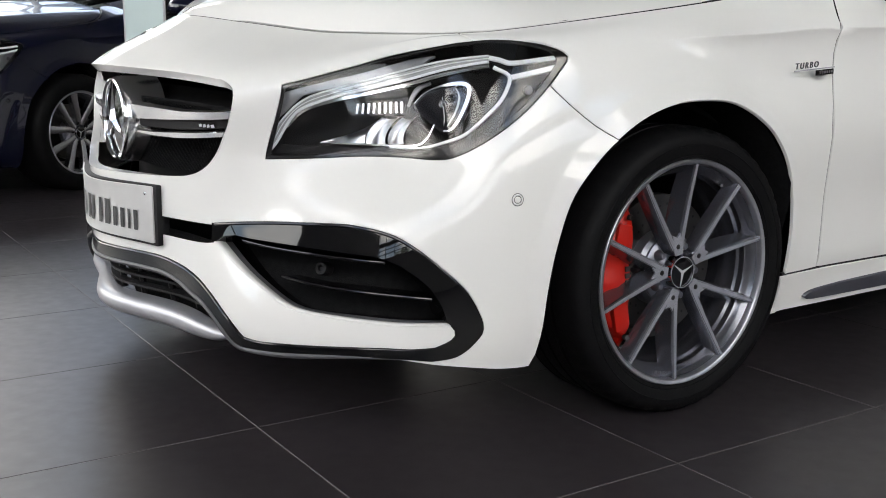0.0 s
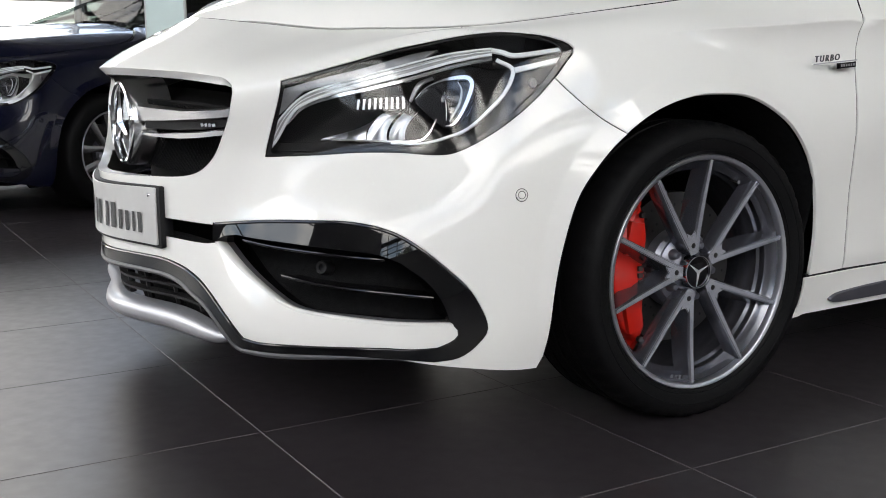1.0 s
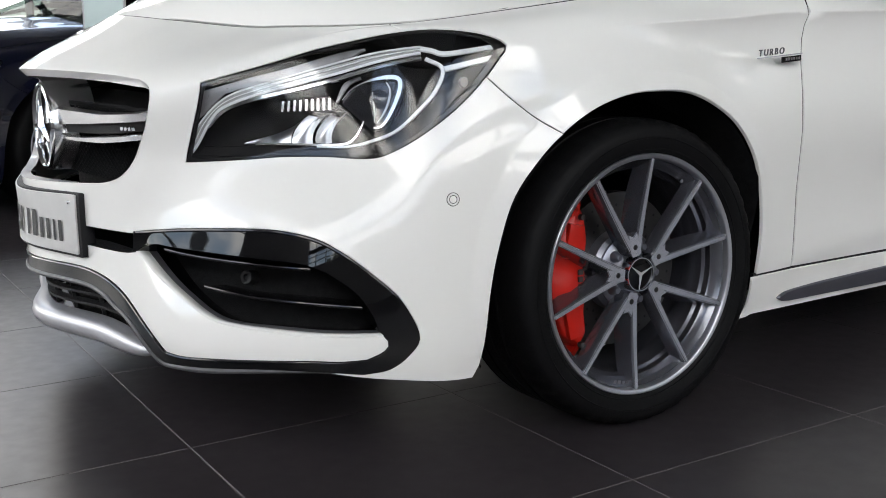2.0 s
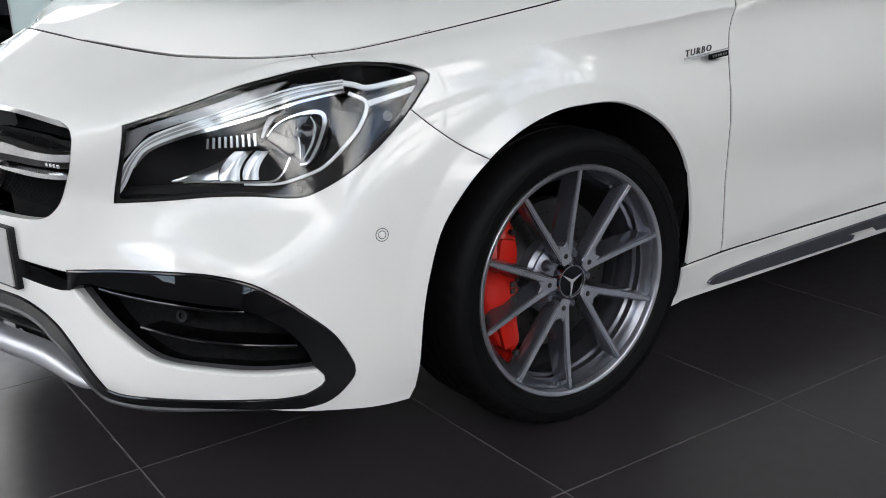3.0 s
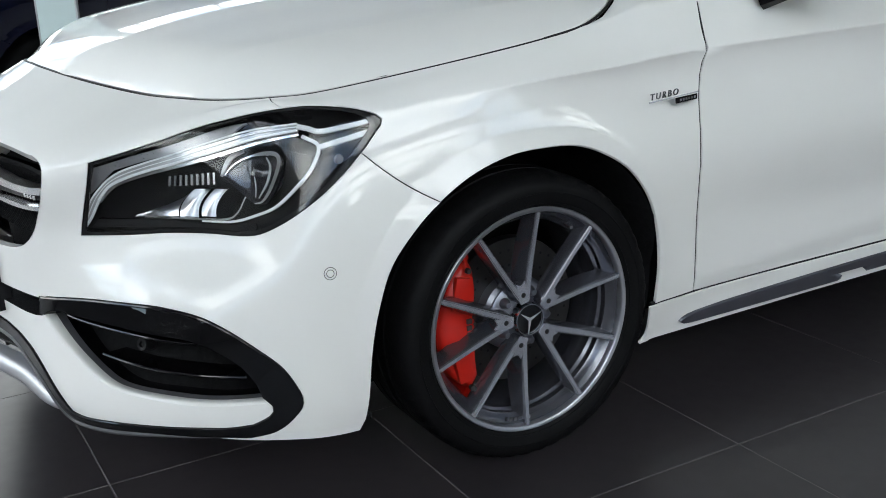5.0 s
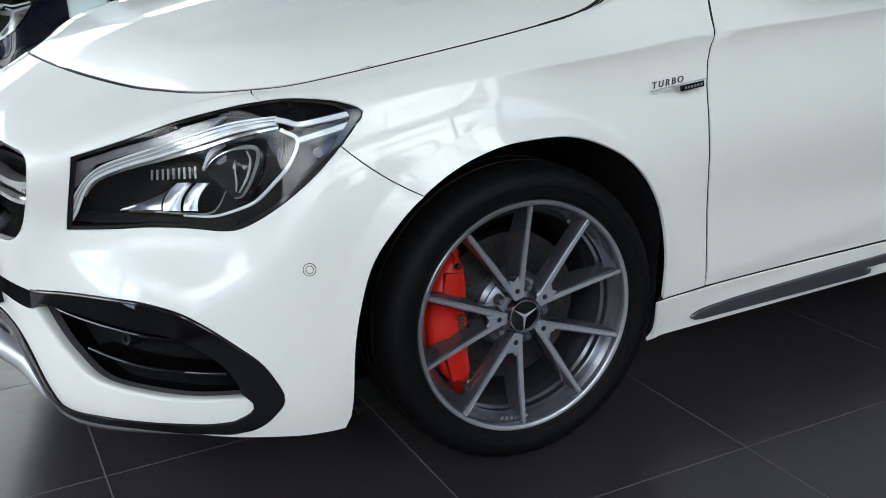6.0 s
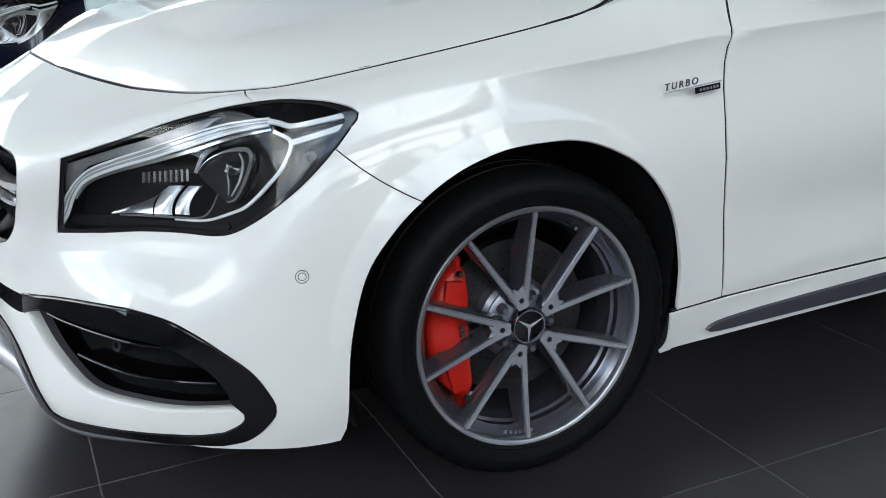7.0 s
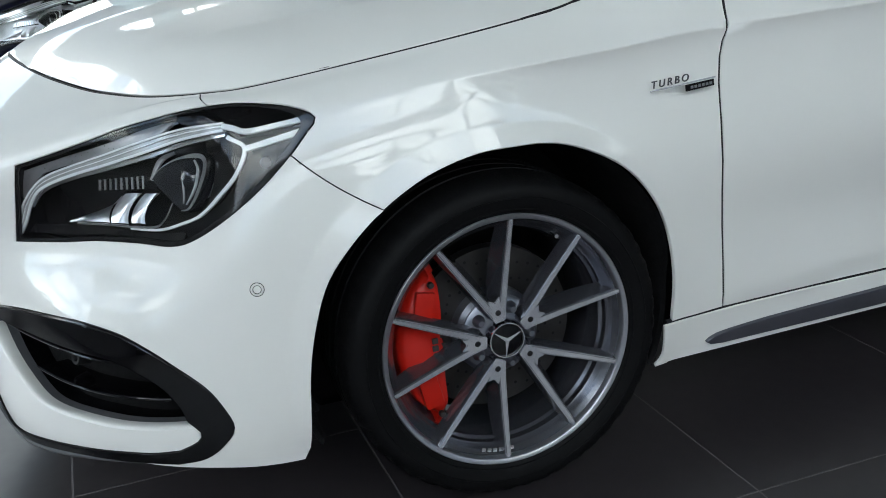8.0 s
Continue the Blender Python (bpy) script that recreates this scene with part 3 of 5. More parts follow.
for mir in (False, True):
    f = mirrored if mir else (lambda q: np.asarray(q, float))
    low_end = cut + int(np.argmin(np.abs(ARCH[cut:, 1] - 1.03) + 10 * (ARCH[cut:, 0] < 8)))
    # wing between bumper, bonnet and door
    wing = np.concatenate([ARCH[cut:low_end], chain([(ARCH[low_end - 1][0], 1.012), (8.86, 1.012)])[:-1],
                           on_skin(DOOR_CUT, XZ, 8.2, 9.5),
                           chain([on_skin(DOOR_CUT[-1:], XZ, 8.2, 9.5)[0], (9.02, 4.97)])[1:],
                           chain([(9.02, 4.97), (8.0, 4.985), (7, 4.985), (6, 4.985), (SEAM_TOP[0], 4.985)])[1:-1], chain([(SEAM_TOP[0], 4.985), SEAM_LOW], [SEAM_LOW, GAP_TOP], [GAP_TOP, ARCH[cut]])[:-1]])
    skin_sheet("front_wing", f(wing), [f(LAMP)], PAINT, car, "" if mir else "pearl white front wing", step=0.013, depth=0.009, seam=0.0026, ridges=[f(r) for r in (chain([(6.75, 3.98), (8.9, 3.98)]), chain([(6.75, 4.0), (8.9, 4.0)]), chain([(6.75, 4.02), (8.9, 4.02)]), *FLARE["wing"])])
    front = np.concatenate([on_skin(DOOR_CUT, XZ, 8.2, 9.5), [(9.02, 4.97)]])
    door = np.concatenate([chain([(10.15, 1.012), (8.93, 1.012)])[:-1], open_curve(front, 30)[:-1], chain([(9.02, 4.97), (10.15, 4.97)])[:-1], chain([(10.15, 4.97), (10.15, 1.012)])[:-1]])
    skin_sheet("front_door", f(door), [], PAINT, car, "pearl white front door", depth=0.02, seam=0.0042, step=0.018, ridges=[f(r) for r in (chain([(9.1, 3.98), (10.1, 3.98)]), chain([(9.1, 4.0), (10.1, 4.0)]), chain([(9.1, 4.02), (10.1, 4.02)]))])
    ra = on_skin([(2.70 - x, z) for x, z in open_curve(ARCH_XZ, 50)][::-1], XZ, 10.5, 13.5)
    rear_door = chain([(10.17, 1.03), (10.17, 4.97)], [(10.17, 4.97), (11.25, 4.97)], [(11.25, 4.97), (11.18, 3.0), (11.1, 1.03)], [(11.1, 1.03), (10.17, 1.03)])[:-1]
    skin_sheet("rear_door", f(rear_door), [], PAINT, car, depth=0.02, step=0.04)
    quarter = chain([(11.12, 1.03), (11.20, 3.0), (11.27, 4.97)], [(11.27, 4.97), (15, 4.97)], [(15, 4.97), (15, 0)], [(15, 0), (11.12, 0.0)], [(11.12, 0.0), (11.12, 1.03)])[:-1]
    skin_sheet("rear_quarter", f(quarter), [f(ra)], PAINT, car, depth=0.02, step=0.05)
    sill = np.concatenate([chain([(8.47, 0.996), (11.1, 0.996)], [(11.1, 0.996), (11.1, 0.18)], [(11.1, 0.18), (8.8, 0.13), (8.58, 0.09), (8.41, 0.06)], [(8.41, 0.06), (8.39, 0.11), (8.455, 0.22), (8.485, 0.45), (8.47, 0.996)])[:-1]])
    skin_sheet("sill", f(sill), [], PAINT, car, depth=0.006, step=0.03, lift=0.003)

# bonnet
def bonnet_point(x, y):
    return np.stack([x, y, bonnet_z(x, y)], 1)


def bonnet_normal(x, y):
    e = 3e-3
    gx, gy = (bonnet_z(x + e, y) - bonnet_z(x - e, y)) / (2 * e), (bonnet_z(x, y + e) - bonnet_z(x, y - e)) / (2 * e)
    n = np.stack([-gx, -gy, 1 + 0 * gx], 1)
    return n / np.linalg.norm(n, axis=1, keepdims=True)


edge = skin(np.linspace(0, 7.5, 104), np.full(104, 5.0))[:, :2]
back = open_curve([tuple(edge[-1]), (0.20, 0.0985), (0.265, 0.116), (0.32, 0.148), (0.372, 0.200), (0.412, 0.265), (0.455, 0.42), (0.485, 0.64), (0.495, 0.89)], 40)
hood_half = np.concatenate([edge, back[1:]])
hood_right = hood_half[::-1][1:-1].copy()
hood_right[:, 1] = 2 * CENTRE - hood_right[:, 1]
folds = []
for side in (-1, 1):
    for k, first in ((0, -0.70), (1, -0.60)):
        for o in (-0.007, 0.0, 0.007):
            xs = np.linspace(first, 0.36, 60)
            folds.append(np.stack([xs, CENTRE + side * (crease_lines(xs)[k] + o)], 1))
sheet("bonnet", np.concatenate([hood_half, hood_right]), [], bonnet_point, bonnet_normal, 0.016, PAINT, car, "pearl white bonnet", depth=0.02, seam=0.0030, ridges=folds)


# ---------- wheels ----------
RIM, TYRE, AXLE = 0.252, 0.323, 0.322


def spoke_pair(bm, ang):
    """Two spokes that spread from one apex by the hub to the rim, with narrow faces and sloping flanks."""
    def at(r, a, y, off=0.0, along=None):
        return Vector((r * math.sin(a), y, r * math.cos(a)))
    for side in (-1, 1):
        p0, p1 = at(0.050, ang + side * radians(6.5), 0.0), at(0.2425, ang + side * radians(18.0), 0.0)
        d = (p1 - p0).normalized()
        n = Vector((d.z, 0, -d.x)) * side          # away from the partner spoke
        rings = []
        for t in np.linspace(0, 1, 12):
            c = p0.lerp(p1, t)
            w = 0.0066 - 0.0022 * t
            y = 0.0150 - 0.0140 * t**1.6
            inner = 0.0105 * math.sin(math.pi * min(1.0, 0.06 + 0.97 * t)) ** 0.8 + 0.002
            rings.append([bm.verts.new(c + n * o + Vector((0, y + h, 0))) for o, h in
                          ((-w, 0.0), (w, 0.0), (w + 0.0022, 0.0025), (w + 0.0075, 0.036), (-w - inner - 0.002, 0.044), (-w - 0.62 * inner, 0.022), (-w - 0.26 * inner, 0.008), (-w - 0.0014, 0.0016))])
        for p, q in zip(rings, rings[1:]):
            for i in range(8):
                j = (i + 1) % 8
                bm.faces.new((p[i], p[j], q[j], q[i]))
        bm.faces.new(rings[0])
        bm.faces.new(rings[-1][::-1])
    # the web at the apex
    pts = [(0.0415, -15), (0.052, -15.5), (0.066, -10.5), (0.092, -8.0), (0.082, 0), (0.092, 8.0), (0.066, 10.5), (0.052, 15.5), (0.0415, 15)]
    top = [bm.verts.new(at(r, ang + radians(q), 0.0146)) for r, q in pts]
    low = [bm.verts.new(at(r, ang + radians(q), 0.045)) for r, q in pts]
    bm.faces.new(top)
    bm.faces.new(low[::-1])
    for i in range(len(pts)):
        j = (i + 1) % len(pts)
        bm.faces.new((top[i], low[i], low[j], top[j]))
    return bm


def build_wheel(name, label):
    w = thing(name, label, "wheel")
    tyre = bmesh.new()
    prof = [(0.246, 0.012), (0.250, 0.004), (0.256, -0.002), (0.2605, -0.0040), (0.2612, -0.0058), (0.2628, -0.0060), (0.2635, -0.0052), (0.270, -0.008), (0.2835, -0.0103), (0.2842, -0.0116), (0.2856, -0.0117), (0.2864, -0.0105), (0.292, -0.0104), (0.302, -0.008), (0.312, 0.0), (0.3185, 0.012), (0.322, 0.03)]
    for k in range(1, 9):
        y = 0.03 + k * 0.022
        prof += [(0.323, y - 0.006), (0.3165, y - 0.004), (0.3165, y + 0.002), (0.323, y + 0.004)] if k % 2 == 0 else [(0.3232, y)]
    prof += [(0.318, 0.222), (0.300, 0.236), (0.270, 0.236), (0.246, 0.22)]
    revolve(tyre, prof, 192)
    for v in tyre.verts:
        r = math.hypot(v.co.x, v.co.z)
        turn = math.degrees(math.atan2(v.co.x, v.co.z)) % 7.5
        if r > 0.3105 and v.co.y < 0.031 and turn < 1.9:
            v.co.x, v.co.z = v.co.x * (1 - 0.0025 / r), v.co.z * (1 - 0.0025 / r)
    part("tyre", tyre, RUBBER, w, "black low-profile tyre", 30)
    rim = bmesh.new()
    revolve(rim, [(0.2395, 0.012), (0.2415, 0.002), (0.2428, -0.001), (0.2445, -0.0020), (0.2508, -0.0032), (0.2525, -0.0018), (0.2535, 0.002), (0.251, 0.008), (0.246, 0.012)], 128)
    part("rim_lip", rim, RIM_EDGE, w, "bright turned rim edge", 40)
    barrel = bmesh.new()
    revolve(barrel, [(0.2395, 0.012), (0.232, 0.020), (0.229, 0.024), (0.226, 0.030), (0.222, 0.034), (0.221, 0.048), (0.216, 0.054), (0.214, 0.075), (0.209, 0.085), (0.206, 0.14), (0.214, 0.20), (0.235, 0.215)], 128)
    part("rim_barrel", barrel, BARREL, w, "grey alloy rim barrel", 30)
    for k in range(5):
        sp = bmesh.new()
        spoke_pair(sp, radians(-13.7 + 72 * k))
        bmesh.ops.recalc_face_normals(sp, faces=sp.faces)
        bmesh.ops.bevel(sp, geom=[e for e in sp.edges if e.calc_length() > 0.015], offset=0.0016, segments=2, affect="EDGES")
        ob = part("double_spoke", sp, FLANK, w, "grey alloy double spoke with lighter face", 40)
        ob.data.materials.append(ALLOY)
        for q in ob.data.polygons:
            q.material_index = 1 if q.normal.y < -0.8 else 0
    hub = bmesh.new()
    revolve(hub, [(0.0, 0.04), (0.040, 0.040), (0.046, 0.044), (0.070, 0.046), (0.078, 0.052), (0.074, 0.075), (0.0, 0.08)], 48)
    part("hub", hub, ALLOY_SIDE, w, "grey alloy hub face")
    for k in range(5):
        a = radians(22.3 + 72 * k)
        bolt = bmesh.new()
        revolve(bolt, [(0.0, 0.026), (0.0055, 0.026), (0.0075, 0.028), (0.0085, 0.034), (0.0125, 0.040), (0.0125, 0.048)], 12)
        bmesh.ops.translate(bolt, verts=bolt.verts, vec=(0.058 * math.sin(a), 0.0, 0.058 * math.cos(a)))
        part("wheel_bolt", bolt, ALLOY_SIDE, w, "steel wheel bolt")
        dimple = bmesh.new()
        revolve(dimple, [(0.0, 0.0142), (0.0046, 0.0142), (0.0058, 0.0146)], 14)
        b = radians(-13.7 + 72 * k)
        bmesh.ops.translate(dimple, verts=dimple.verts, vec=(0.060 * math.sin(b), -0.0002, 0.060 * math.cos(b)))
        part("spoke_hole", dimple, MATT_BLACK, w)
    cap = bmesh.new()
    revolve(cap, [(0.0, 0.0125), (0.020, 0.013), (0.0315, 0.015), (0.034, 0.020)], 48)
    capo = part("hub_cap", cap, GLOSS_BLACK, w, "gloss black hub cap with bright ring")
    ring = bmesh.new()
    revolve(ring, [(0.0328, 0.0155), (0.0335, 0.0120), (0.0355, 0.0120), (0.0368, 0.016), (0.0372, 0.040)], 48)
    part("cap_ring", ring, CHROME, capo)
    part("emblem", star_mesh(0.0325, 0.0118, 0.0140, radians(67)), BRIGHT, w)
    # brake
    disc = bmesh.new()
    revolve(disc, [(0.085, 0.098), (0.0855, 0.092), (0.165, 0.092), (0.166, 0.096), (0.166, 0.118), (0.085, 0.12)], 96)
    part("brake_disc", disc, DISC, w, "ventilated steel brake disc")
    holes = bmesh.new()
    for k in range(40):
        a = 2 * math.pi * k / 40
        for r in (0.104 + 0.006 * (k % 3), 0.138 + 0.006 * (k % 3)):
            dot = bmesh.ops.create_circle(holes, cap_ends=True, segments=8, radius=0.0032)
            bmesh.ops.transform(holes, matrix=Matrix.Translation((r * math.sin(a), 0.0917, r * math.cos(a))) @ Matrix.Rotation(radians(90), 4, "X"), verts=dot["verts"])
    part("disc_holes", holes, MATT_BLACK, w, "drilled holes of the brake disc")["kind"] = "stuff"
    bell = bmesh.new()
    revolve(bell, [(0.0, 0.055), (0.078, 0.058), (0.086, 0.066), (0.088, 0.098)], 64)
    part("disc_bell", bell, ALLOY_SIDE, w)
    cal = bmesh.new()
    secs = []
    for t in np.linspace(0, 1, 31):
        z = -0.168 + 0.345 * t
        e = min(1.0, 5.0 * min(t, 1 - t) + 0.25)
        xo, xi = -math.sqrt(0.2065**2 - z * z) * (0.80 + 0.20 * e), -0.112 - 0.03 * (1 - e)
        if xo > xi - 0.012:
            xo = xi - 0.012
        y0 = 0.050 + 0.016 * (1 - e) + 0.0035 * math.cos(t * math.pi * 7)
        bulge = 0.006 if 0.30 < t < 0.72 else 0.0
        m = 0.55 * xo + 0.45 * xi
        secs.append([cal.verts.new(p) for p in ((xi, y0 + 0.022, z), (xi - 0.004, y0 + 0.004, z), (xi - 0.012, y0, z), (m, y0 - bulge, z), (xo + 0.014, y0 + 0.002, z), (xo + 0.004, y0 + 0.008, z), (xo, y0 + 0.026, z), (xo, 0.155, z), (xi, 0.155, z))])
    for p, q in zip(secs, secs[1:]):
        for i in range(9):
            j = (i + 1) % 9
            cal.faces.new((p[i], p[j], q[j], q[i]))
    cal.faces.new(secs[0])
    cal.faces.new(secs[-1][::-1])
    bmesh.ops.recalc_face_normals(cal, faces=cal.faces)
    cob = part("brake_caliper", cal, RED, w, "red painted brake caliper", 50)
    for zc, tilt in ((0.080, 12), (-0.084, -12)):
        pad = bmesh.new()
        m = Matrix.Translation((-0.150, 0.0, zc)) @ Matrix.Rotation(radians(tilt), 4, "Y")
        box(pad, -0.020, 0.018, 0.0405, 0.056, -0.036, 0.036, 0.0045, m)
        part("caliper_pad", pad, RED, cob, "raised red block")
        bolt = bmesh.new()
        revolve(bolt, [(0.0, 0.0375), (0.0052, 0.0375), (0.0062, 0.039), (0.0066, 0.046)], 14)
        bmesh.ops.translate(bolt, verts=bolt.verts, vec=(-0.134, 0.0, zc * 1.62))
        part("caliper_bolt", bolt, DISC, cob, "dark steel bolt")
    spring = bmesh.new()
    for k in range(3):
        box(spring, -0.121, -0.112, 0.052, 0.062, -0.028 + 0.022 * k, -0.016 + 0.022 * k, 0.001)
    part("pad_spring", spring, DISC, cob, "dark steel pad spring")
    bars = bmesh.new()
    for k in range(4):
        box(bars, -0.140, -0.129, 0.0418, 0.047, -0.034 + 0.015 * k, -0.0235 + 0.015 * k)
    part("caliper_mark", bars, INK, cob)
    mark = bmesh.new()
    for k in range(6):
        m = Matrix.Rotation(radians(181 + 3.0 * k), 4, "Y") @ Matrix.Translation((0, 0.018, 0.2305))
        box(mark, -0.004, 0.004, -0.0015, 0.002, -0.004, 0.004, 0, m)
    part("rim_mark", mark, ALLOY_CUT, w)
    valve = bmesh.new()
    tube(valve, [(0.118, 0.045, 0.190), (0.116, 0.018, 0.186)], 0.0042, 8)
    part("valve", valve, ALLOY_CUT, w)
    return w


def star_mesh(r, y0, y1, turn):
    """A raised three-pointed star with ridges, facing -y."""
    bm = bmesh.new()
    top = bm.verts.new((0, y0 - 0.12 * r, 0))
    outer = []
    for k in range(6):
        a = turn + k * math.pi / 3
        q = r if k % 2 == 0 else 0.13 * r
        outer.append(bm.verts.new((q * math.sin(a), y0 + (0.0 if k % 2 else 0.0), q * math.cos(a))))
    low = [bm.verts.new((v.co.x, y1, v.co.z)) for v in outer]
    for k in range(6):
        j = (k + 1) % 6
        bm.faces.new((top, outer[k], outer[j]))
        bm.faces.new((outer[k], low[k], low[j], outer[j]))
    bmesh.ops.recalc_face_normals(bm, faces=bm.faces)
    for f in bm.faces:
        f.smooth = False
    return bm


front_left = build_wheel("front_wheel", "grey double-spoke alloy wheel with red caliper")


def under_car(ob):
    """Makes a wheel a part of the car."""
    ob.parent = car
    for key in ("category",):
        if key in ob:
            del ob[key]


def place_wheel(ob, x, right):
    ob.matrix_basis = Matrix.Translation((x, 2 * CENTRE - 0.0, AXLE)) @ Matrix.Rotation(math.pi, 4, "Z") if right else Matrix.Translation((x, 0.0, AXLE))


place_wheel(front_left, 0.0, False)
wheels = [front_left]
for x, right in ((2.70, False), (0.0, True), (2.70, True)):
    c = copy_thing(front_left, Matrix())
    place_wheel(c, x, right)
    c.name = "rear_wheel" if x > 1 else "front_wheel"
    wheels.append(c)
for w_ in wheels:
    under_car(w_)

# wheel housings
for x in (0.0, 2.70):
    for right in (False, True):
        lin = bmesh.new()
        revolve(lin, [(0.392, 0.010), (0.384, 0.03), (0.376, 0.10), (0.372, 0.30), (0.36, 0.33), (0.0, 0.34)], 72)
        for v in lin.verts:
            low = min(1, max(0, (0.16 - v.co.z) / 0.14))
            if v.co.y < 0.09:
                v.co.y += low * 0.06 * (1 - v.co.y / 0.09)
            v.co.z = max(v.co.z, -0.2)
        bmesh.ops.delete(lin, geom=[q for q in lin.faces if q.calc_center_median().z < -0.16 and q.calc_center_median().y < 0.3], context="FACES")
        ob = part("arch_liner", lin, LINER, car, "black wheel arch liner")
        ob.matrix_basis = Matrix.Translation((x - 0.015, 2 * CENTRE, 0.335)) @ Matrix.Rotation(math.pi, 4, "Z") if right else Matrix.Translation((x - 0.015, 0, 0.335))


# ---------- details of the white car ----------
def wall_strip(name, uv, l0, l1, material, parent, label="", closed=True, mirror=False):
    """A band that joins an outline on the skin at two depths."""
    uv = np.asarray(uv, float)
    P, N = skin(uv[:, 0], uv[:, 1]), skin_normal(uv[:, 0], uv[:, 1])
    P = orient(P, N)
    bm = bmesh.new()
    A = [bm.verts.new(p + l0 * n) for p, n in zip(P[0], P[1])]
    B = [bm.verts.new(p + l1 * n) for p, n in zip(P[0], P[1])]
    m = len(A)
    for i in range(m if closed else m - 1):
        j = (i + 1) % m
        bm.faces.new((A[i], A[j], B[j], B[i]))
    return part(name, bm, material, parent, label, 40)


def orient(P, N):
    """Points with normals that face out of the car."""
    out = P - np.array([1.3, CENTRE, 0.5])
    s = np.sign((N * out).sum(1, keepdims=True))
    return P, N * s


def at_skin(uv, lift):
    uv = np.atleast_2d(np.asarray(uv, float))
    P, N = orient(skin(uv[:, 0], uv[:, 1]), skin_normal(uv[:, 0], uv[:, 1]))
    return P + np.asarray(lift).reshape(-1, 1) * N


def inset(poly, d):
    """An outline drawn in by d on the skin."""
    p = np.asarray(poly, float)
    t = np.roll(p, -1, 0) - np.roll(p, 1, 0)
    n = np.stack([-t[:, 1], t[:, 0]], 1)
    n /= np.linalg.norm(n, axis=1, keepdims=True) + 1e-12
    area = 0.5 * (p[:, 0] * np.roll(p[:, 1], -1) - np.roll(p[:, 0], -1) * p[:, 1]).sum()
    q = p + n * d * np.sign(area)
    for _ in range(3):
        q = 0.25 * np.roll(q, 1, 0) + 0.5 * q + 0.25 * np.roll(q, -1, 0)
    return q


def ribbon(bm, uv, lift, half_w, thick, n=40):
    """A flat bar that follows a run on the skin, upright across its width."""
    c = open_curve(np.column_stack([uv, np.full(len(uv), lift) if not hasattr(lift, "__len__") else lift]), n)
    P = at_skin(c[:, :2], c[:, 2])
    _, N = orient(skin(c[:, 0], c[:, 1]), skin_normal(c[:, 0], c[:, 1]))
    T = np.gradient(P, axis=0)
    T /= np.linalg.norm(T, axis=1, keepdims=True)
    W = np.cross(T, N)
    hw = half_w if hasattr(half_w, "__len__") else [half_w] * n
    hw = np.interp(np.linspace(0, 1, n), np.linspace(0, 1, len(hw)), hw)
    rings = [[bm.verts.new(p + a * w * W_ + b * thick * N_) for a, b in ((-1, 0), (-0.75, 0.5), (0.75, 0.5), (1, 0), (0.75, -0.5), (-0.75, -0.5))] for p, w, W_, N_ in zip(P, hw, W, N)]
    for p, q in zip(rings, rings[1:]):
        for i in range(6):
            j = (i + 1) % 6
            bm.faces.new((p[i], p[j], q[j], q[i]))
    bm.faces.new(rings[0])
    bm.faces.new(rings[-1][::-1])
    bmesh.ops.recalc_face_normals(bm, faces=bm.faces)
    return bm


def shade_gap(name, uv, mir, r=0.0058):
    """A matt black rod laid in a panel gap, standing in for the gap's shade."""
    bm = bmesh.new()
    f = mirrored(uv) if mir else np.asarray(uv, float)
    tube(bm, [tuple(p) for p in at_skin(f, -0.0014 - r)], r, 6)
    return part(name, bm, MATT_BLACK, car)


# dark inner shell behind the openings
shell = both(np.concatenate([chain([(0, 0.05), (8, 0.05)], [(8, 0.05), (14.9, 0.05)]), chain([(14.9, 0.05), (14.9, 4.85)])[1:], chain([(14.9, 4.85), (0, 4.6)])[1:]]))
ring_f = on_skin([(0.003 + 0.41 * math.cos(a), 0.33 + 0.41 * math.sin(a)) for a in np.linspace(-0.42, math.pi + 0.42, 50)], XZ, 4.2, 9.3)
front_hole = np.concatenate([ring_f, [(5.2, -0.3), (8.9, -0.3)]])
ring_r = on_skin([(2.70 + 0.41 * math.cos(a), 0.33 + 0.41 * math.sin(a)) for a in np.linspace(-0.42, math.pi + 0.42, 50)], XZ, 10.5, 14)
rear_hole = np.concatenate([ring_r, [(11.2, -0.3), (13.4, -0.3)]])
skin_sheet("inner_shell", shell, [front_hole, mirrored(front_hole), rear_hole, mirrored(rear_hole)], LINER, car, "dark inner body shell", step=0.06, depth=0.0, lift=-0.125)
bm = bmesh.new()
box(bm, -0.66, 3.5, 0.36, 2 * CENTRE - 0.36, 0.165, 0.185)
part("underbody", bm, LINER, car, "dark underbody panel")

for mir in (False, True):
    shade_gap("panel_seal", np.stack([np.linspace(0.0, 8.0, 90), np.full(90, 4.993)], 1), mir)
    shade_gap("panel_seal", np.concatenate([chain([ARCH[cut], GAP_TOP])]), mir)
    shade_gap("panel_seal", chain([0.4 * SEAM_LOW + 0.6 * np.array([SEAM_TOP[0], 4.98]), (SEAM_TOP[0], 4.98)]), mir, 0.003)
    shade_gap("panel_seal", np.concatenate([on_skin(DOOR_CUT, XZ, 8.2, 9.5), [(9.02, 4.97)]]), mir)
    shade_gap("panel_seal", chain([(8.52, 1.0), (11.1, 1.0)]), mir)
    shade_gap("panel_seal", chain([(10.16, 1.03), (10.16, 4.97)]), mir)


